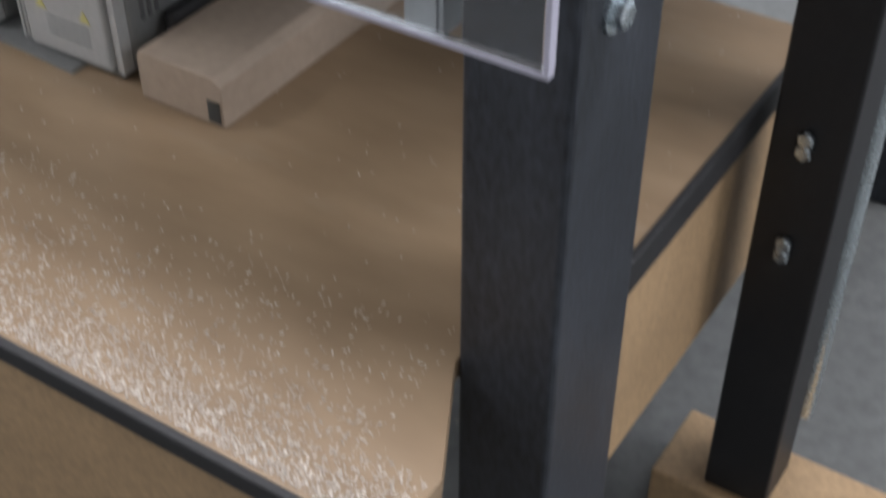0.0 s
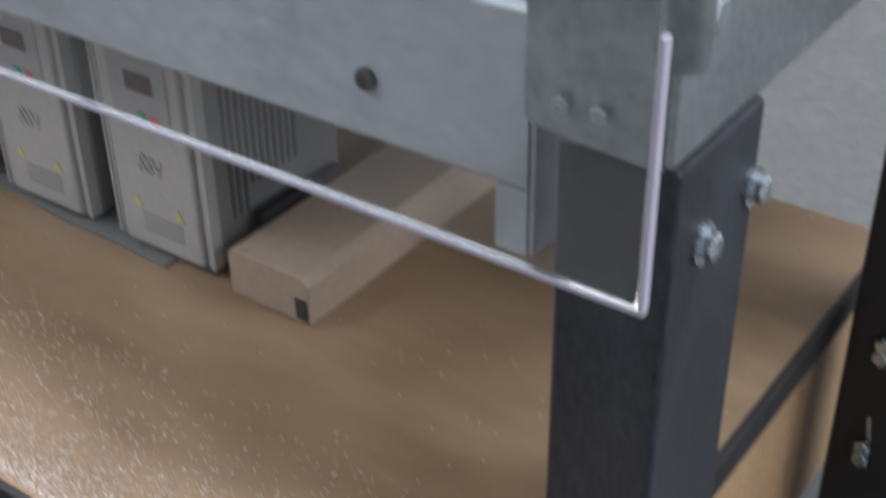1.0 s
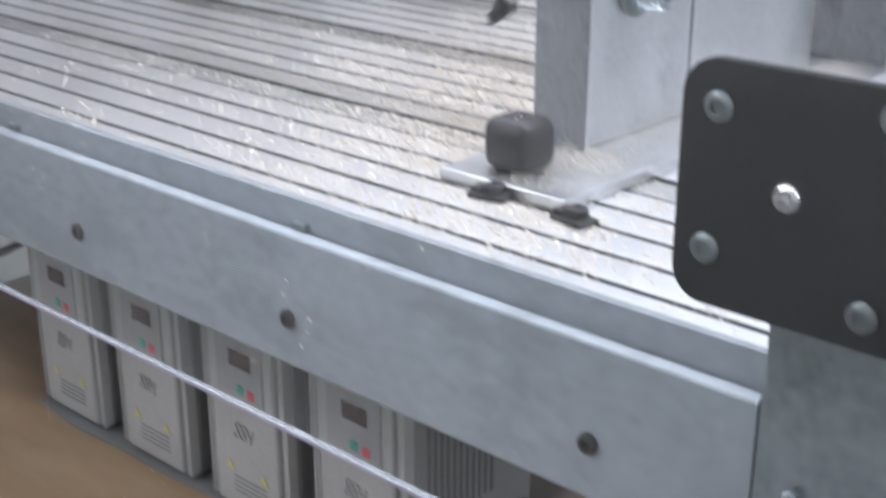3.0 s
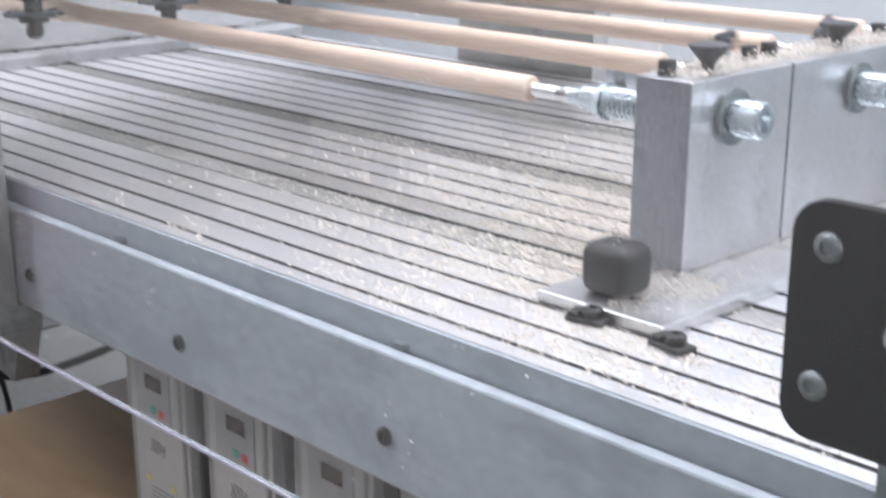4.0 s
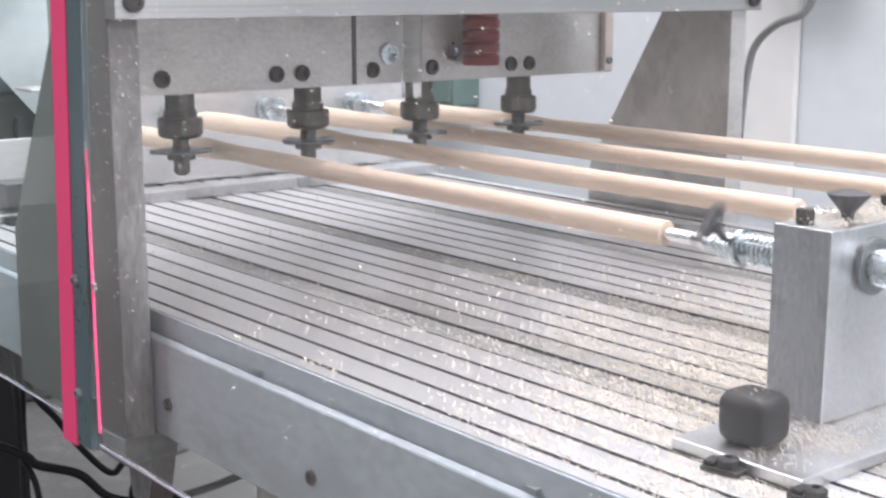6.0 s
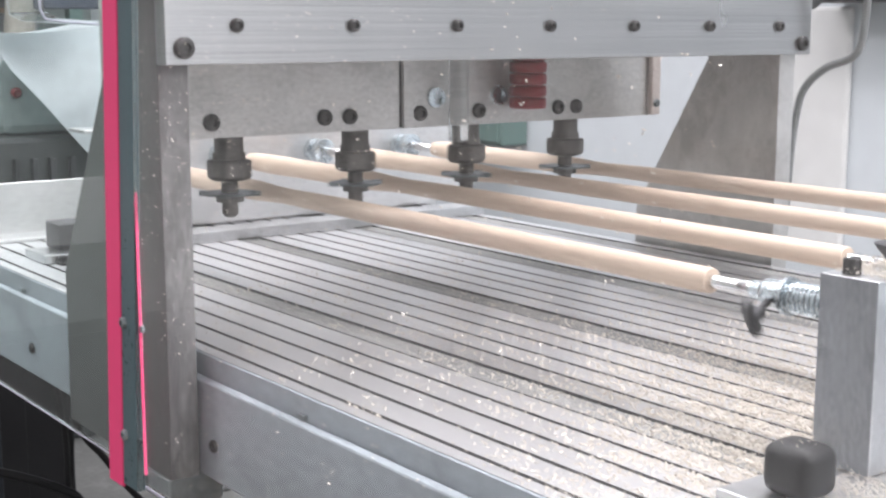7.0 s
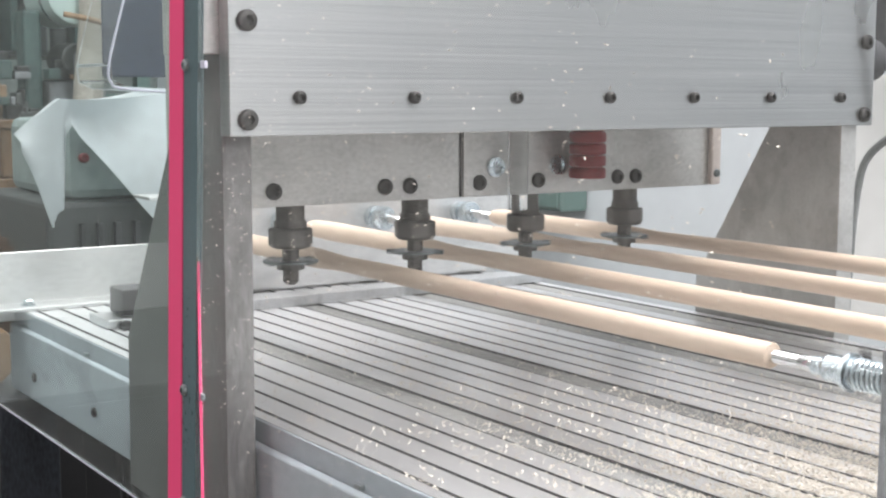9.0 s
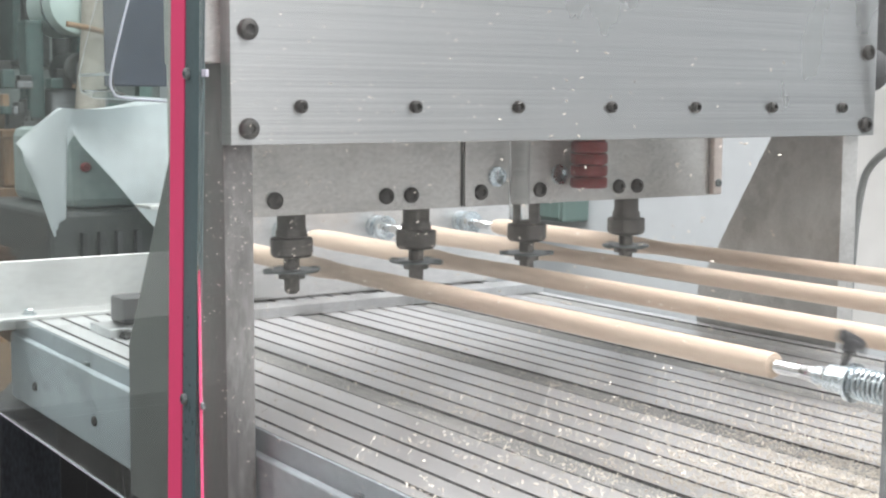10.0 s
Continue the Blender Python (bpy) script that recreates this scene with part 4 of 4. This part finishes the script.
def build_cabinet():
    c = thing("control_cabinet", (0.1, 1.75, FLOOR), "black steel control cabinet on the floor", "cabinet")
    part("cabinet_body", box(-0.60, 0.235, 1.50, 2.0, FLOOR, 0.690, 0.004), "black", c)
    part("cabinet_top", box(-0.61, 0.245, 1.49, 2.01, 0.6902, 0.700, 0.002), "grime", c)
    for x in (-0.34, 0.03):
        part("cabinet_door", box(x - 0.135, x + 0.135, 1.494, 1.4995, FLOOR + 0.04, 0.68, 0.002), "black", c)
    return c


build_cabinet()


def build_wall_box():
    t = thing("wall_box", (2.05, 2.84, 0.77), "teal painted switch box hung on the pale wall", "switch box")
    part("box_shell", box(2.0, 2.0995, 2.70, 2.98, 0.77, 1.12, 0.008), "tealpaint", t)
    part("box_lid", box(1.992, 1.9995, 2.71, 2.97, 0.78, 1.11, 0.004), "tealpaint", t)
    part("latch", box(1.985, 1.9918, 2.83, 2.85, 0.90, 0.96, 0.002), "steel", t)


build_wall_box()
rim = [(0.022, 0.0), (0.045, 0.0), (0.046, 0.002), (0.046, 0.048), (0.045, 0.05), (0.022, 0.05), (0.0215, 0.025)]
tagged(part("tape_roll", turned(rim, (0.055, 1.58, 0.7466), "y", 40), "kraft", smooth=True), "brown paper roll lying on the black cabinet", "roll")


def build_sheeted_machine():
    s = thing("covered_machine", (0.55, 2.4, FLOOR), "dark machine under a draped white plastic sheet", "machine")
    part("machine_body", box(0.36, 1.1, 2.25, 2.75, FLOOR, 0.90, 0.01), "grime", s)
    for x in (0.42, 0.455, 0.49, 0.53):
        part("fin", box(x, x + 0.012, 2.235, 2.2495, 0.70, 0.86, 0.002), "knob", s)
    part("machine_head", box(0.42, 1.05, 2.3, 2.7, 0.9005, 1.06, 0.02), "paleteal", s)
    part("red_switch", turned([(0.010, 2.2995), (0.010, 2.29), (0.007, 2.285)], (0.45, 0, 0.985), "y", 16), "red", s)
    bm = bmesh.new()
    nx, nz = 70, 20
    grid = []
    for i in range(nx + 1):
        row = []
        u = i / nx
        for j in range(nz + 1):
            v = j / nz
            x = 0.305 + 0.85 * u
            droop = 0.012 * math.sin(9 * u) + 0.077 * max(0, 0.096 - u) / 0.096
            if v < 0.4:
                y, z = 2.26 + (0.005 + 0.45 * min(1, max(0, (u - 0.09) / 0.6))) * (1 - v / 0.4), 1.112 - droop
            else:
                d = (v - 0.4) / 0.6
                flap = 0.03 + 0.26 * u / 0.096 if u < 0.096 else max(0.05, 0.29 - 12 * (u - 0.096)) if u < 0.13 else 0.05 + 0.20 * min(1, (u - 0.13) / 0.19) + 0.05 * u
                y, z = 2.26 - 0.035 * d - 0.02 * math.sin(17 * u + 3 * d), 1.112 - droop - flap * d
            row.append(bm.verts.new((x + 0.006 * noise.noise((x * 9, z * 9, 3)), y + 0.02 * noise.noise((x * 7, z * 7, 0)), z)))
        grid.append(row)
    for i in range(nx):
        for j in range(nz):
            bm.faces.new((grid[i][j], grid[i + 1][j], grid[i + 1][j + 1], grid[i][j + 1]))
    bmesh.ops.solidify(bm, geom=bm.faces[:], thickness=0.002)
    part("plastic_sheet", bm, "cloth", s, "crumpled white plastic sheet", True)
    return s


build_sheeted_machine()


def build_crates():
    for k, (x, y, z, w, h) in enumerate(((0.05, 2.9, FLOOR, 0.34, 0.42), (0.10, 2.92, FLOOR + 0.4205, 0.30, 0.30), (-0.4, 3.0, FLOOR, 0.36, 0.5))):
        c = thing("parts_crate", (x, y, z), "orange-brown stacked storage crate", "crate", "storage crates")
        part("crate_shell", box(x - w / 2, x + w / 2, y - 0.2, y + 0.2, z, z + h, 0.008), "orange", c)
        part("crate_rim", box(x - w / 2 - 0.008, x + w / 2 + 0.008, y - 0.208, y - 0.2005, z + h - 0.05, z + h - 0.02, 0.002), "orange", c)


build_crates()


def build_column():
    c = thing("dust_pipe", (0.80, 3.3, FLOOR), "grey-green dust extraction pipe in the workshop", "pipe")
    part("pipe", hose([(0.80, 3.3, FLOOR), (0.80, 3.3, 0.9), (0.81, 3.3, 1.1), (0.84, 3.31, 1.4), (0.86, 3.32, 2.2), (0.86, 3.32, 3.4)], 0.041, 18), "tan", c, smooth=True)
    for z in (0.8, 1.9):
        part("band", turned([(0.045, z), (0.045, z + 0.03)], (0.80 if z < 1 else 0.856, 3.3 if z < 1 else 3.32, 0), "z", 20), "tealpaint", c)
    return c


build_column()


def build_shelf():
    s = thing("tool_shelf", (0.3, 3.8, FLOOR), "dim steel shelf crowded with workshop clutter", "shelf")
    for x in (-0.5, 1.1):
        for y in (3.65, 4.05):
            part("upright", box(x - 0.02, x + 0.02, y - 0.02, y + 0.02, FLOOR, 2.3), "tealpaint", s)
    rnd = random.Random(5)
    paints = ["grime", "deepteal", "rubber", "tealpaint", "orange", "deepteal", "grime", "slate", "kraft", "grime"]
    for z in (0.55, 0.90, 1.22, 1.62):
        part("shelf_board", box(-0.52, 1.12, 3.62, 4.08, z, z + 0.014), "grime", s)
        x = -0.48
        while x < 1.0:
            w, h, d = rnd.uniform(0.02, 0.075), rnd.uniform(0.10, 0.27), rnd.uniform(0.0, 0.12)
            paint = rnd.choice(paints)
            if rnd.random() < 0.45:
                r = w / 2
                part("can", turned([(r * 0.92, 0.0), (r, 0.004), (r, h * 0.7), (r * 0.7, h * 0.82), (r * 0.35, h * 0.86), (r * 0.35, h)], (x + r, 3.70 + d, z + 0.0145), "z", 14), paint, s, smooth=True)
            else:
                part("tub", box(x, x + w, 3.66 + d, 3.95, z + 0.0145, z + 0.0145 + h, 0.006), paint, s)
            x += w + rnd.uniform(0.004, 0.035)
    return s


build_shelf()


def build_drum_machine():
    d = thing("drum_machine", (0.70, 3.5, FLOOR), "teal workshop machine with a pale drum on a column", "machine")
    part("column", box(0.675, 0.725, 3.42, 3.50, FLOOR + 0.03, 1.34, 0.008), "deepteal", d)
    part("foot", box(0.58, 0.82, 3.36, 3.56, FLOOR, FLOOR + 0.0298, 0.004), "grime", d)
    drum = part("drum", turned([(0.070, 3.34), (0.084, 3.345), (0.088, 3.36), (0.088, 3.55), (0.080, 3.56)], (0.805, 0, 1.385), "y", 36), "mint", d, "pale mint enamelled drum", True)
    part("drum_band", turned([(0.0892, 3.40), (0.0905, 3.402), (0.0905, 3.418), (0.0892, 3.42)], (0.805, 0, 1.385), "y", 36), "steel", drum)
    part("guide_arm", hose([(0.73, 3.24, 1.322), (0.79, 3.235, 1.312), (0.84, 3.235, 1.300), (0.90, 3.24, 1.288)], 0.008), "kraft", d, "brown bent guide arm", True)
    part("motor", turned([(0.042, 3.38), (0.048, 3.385), (0.048, 3.52), (0.04, 3.53)], (0.815, 0, 1.205), "y", 24), "grime", d, "dark round motor", True)
    rnd = random.Random(11)
    for k in range(26):
        w, h = rnd.uniform(0.012, 0.05), rnd.uniform(0.02, 0.075)
        x, z = rnd.uniform(0.60, 0.88), rnd.choice([1.1503, 1.1503, 1.08, 1.02])
        if z < 1.15 and x > 0.70:
            x -= 0.17
        part("fitting", box(x - w / 2, x + w / 2, 3.37 + rnd.uniform(0, 0.03), 3.43, z, z + h, 0.004), rnd.choice(["grime", "rubber", "deepteal", "kraft", "grime", "slate", "black"]), d)
    part("tool_tray", box(0.50, 0.7360, 3.38, 3.44, 1.010, 1.0198, 0.003), "grime", d)
    part("gear_box", box(0.7365, 0.90, 3.40, 3.52, 1.075, 1.150, 0.01), "slate", d)
    return d


build_drum_machine()


def build_timber_stack():
    rnd = random.Random(3)
    z = FLOOR
    while z < 0.84:
        h = rnd.uniform(0.03, 0.07)
        b = part("timber_board", box(0.46 + rnd.uniform(-0.02, 0.02), 0.715 + rnd.uniform(-0.03, 0.03), 3.18, 3.36, z, z + h - 0.0005, 0.003), rnd.choice(["board", "orange", "kraft"]))
        tagged(b, "rough brown board in a stack", "board", "stacked boards")
        z += h
    return z


stack_top = build_timber_stack()
c = thing("parts_bin", (0.62, 3.27, stack_top), "orange-brown plastic bin on a stack of boards", "bin")
part("bin_shell", box(0.54, 0.70, 3.19, 3.35, stack_top + 0.0003, stack_top + 0.15, 0.008), "orange", c)
part("bin_rim", box(0.535, 0.705, 3.183, 3.1895, stack_top + 0.13, stack_top + 0.15, 0.002), "orange", c)


def build_shield():
    s = thing("chip_shield", (0.59, 1.83, FLOOR), "clear bent plastic chip shield on a thin dark stand", "shield")
    pts = [(0.335, 1.32), (0.305, 1.215), (0.290, 1.155), (0.293, 1.130), (0.315, 1.120), (0.45, 1.112)]
    out = pts + [(x + 0.004, z + 0.004) for x, z in pts[::-1]]
    ob = part("shield_sheet", prism(out, "y", 1.70, 1.85), "acrylic", s)
    ob.visible_shadow = False
    part("shield_back", box(0.33, 0.60, 1.83, 1.836, 1.14, 1.45, 0.002), "navy", s, "dark navy backing of the shield")
    edge = [(x, 1.6985, z) for x, z in pts]
    part("shield_edge", hose(edge, 0.0019, 8), "frost", s, "pale polished edge", True)
    part("shield_post", box(0.575, 0.59, 1.8365, 1.85, FLOOR, 1.40, 0.002), "grime", s)
    part("stand_foot", box(0.52, 0.64, 1.79, 1.90, FLOOR + 0.0002, FLOOR + 0.006, 0.002), "grime", s)
    return s


build_shield()


# ---- keys ----
def spin(ob, at, axis, turns_per_s, phase):
    """A steady turn about one axis, a row each tenth of a second."""
    rows = []
    for i in range(101):
        a = phase + 360 * turns_per_s * i / 10
        rows.append((i / 10, pose(*at, *{"y": (0, a, 0), "z": (0, 0, a)}[axis])))
    walk(ob, rows)


def throw(chip, i):
    """A chip lies under its cutter, is thrown up at its own moment, falls and stays on the bed."""
    rnd = random.Random(i)
    x0, y0, z0 = SPINS[i % 4] + rnd.uniform(-0.02, 0.03), SPIN_Y + rnd.uniform(-0.03, 0.02), BZ + 0.001
    t0 = 0.06 + 9.8 * i / 170 + rnd.uniform(0, 0.05)
    vx, vy, vz = rnd.uniform(-0.45, 0.35), rnd.uniform(-1.1, 0.1), rnd.uniform(1.3, 2.7)
    life = 2 * vz / 9.8
    vx = min(max(vx, (0.03 - x0) / life), (0.62 - x0) / life)
    vy = max(vy, (0.18 - y0) / life)
    turn = [rnd.uniform(-400, 400) for _ in range(3)]
    at = lambda s: (x0 + vx * s, y0 + vy * s, z0 + vz * s - 4.9 * s * s)
    steps = []
    for k in range(101):
        s = min(max(k / 10 - t0, 0.0), life)
        steps.append((k / 10, pose(*at(s), *(a * s for a in turn))))
    walk(chip, steps)


def drift(chip, i):
    """Light dust lies on an edge of the machine, slides off and sinks slowly to the deck or the floor."""
    rnd = random.Random(500 + i)
    if i % 2:
        a = Vector((rnd.uniform(-0.03, 0.10), -0.153, 0.9056))
        b = Vector((a.x + rnd.uniform(-0.06, 0.02), rnd.uniform(-0.24, -0.18), 0.80))
        c = Vector((b.x + rnd.uniform(-0.04, 0.02), b.y + rnd.uniform(-0.03, 0.0), FLOOR + 0.001))
    else:
        a = Vector((0.012, rnd.uniform(-0.07, 0.5), BZ + 0.001))
        b = Vector((rnd.uniform(-0.035, -0.012), a.y + rnd.uniform(-0.05, 0.05), 0.845))
        c = Vector((b.x + rnd.uniform(-0.03, 0.0), b.y + rnd.uniform(-0.05, 0.03), DECK + 0.001))
    t0, speed, turn = rnd.uniform(-1.4, 9.0), rnd.uniform(0.22, 0.45), [rnd.uniform(-120, 120) for _ in range(3)]
    first_leg, second_leg = (b - a).length / speed, (c - b).length / speed
    steps = []
    for k in range(101):
        u = min(max(k / 10 - t0, 0.0), first_leg + second_leg)
        p = a.lerp(b, u / first_leg) if u < first_leg else b.lerp(c, (u - first_leg) / second_leg)
        steps.append((k / 10, pose(*p, *(q * u for q in turn))))
    walk(chip, steps)


def motions():
    for i, x in enumerate(ROD_X):
        ph = -360 * 5.52 / 0.555 + (0, 260, 230, 60)[i]
        spin(chucks[i], (x, 0.20, ROD_Z), "y", 1 / 0.555, ph)
        spin(rods[i], (x, ROD_Y0, ROD_Z), "y", 1 / 0.555, ph)
        spin(heads[i], (x, 1.12, ROD_Z), "y", 1 / 0.555, ph)
        spin(spindles[i], (SPINS[i], SPIN_Y, 0.97), "z", 2.2, 30 * i)

    for i, chip in enumerate(flyers):
        throw(chip, i)
    for i, chip in enumerate(drifters):
        drift(chip, i)


motions()
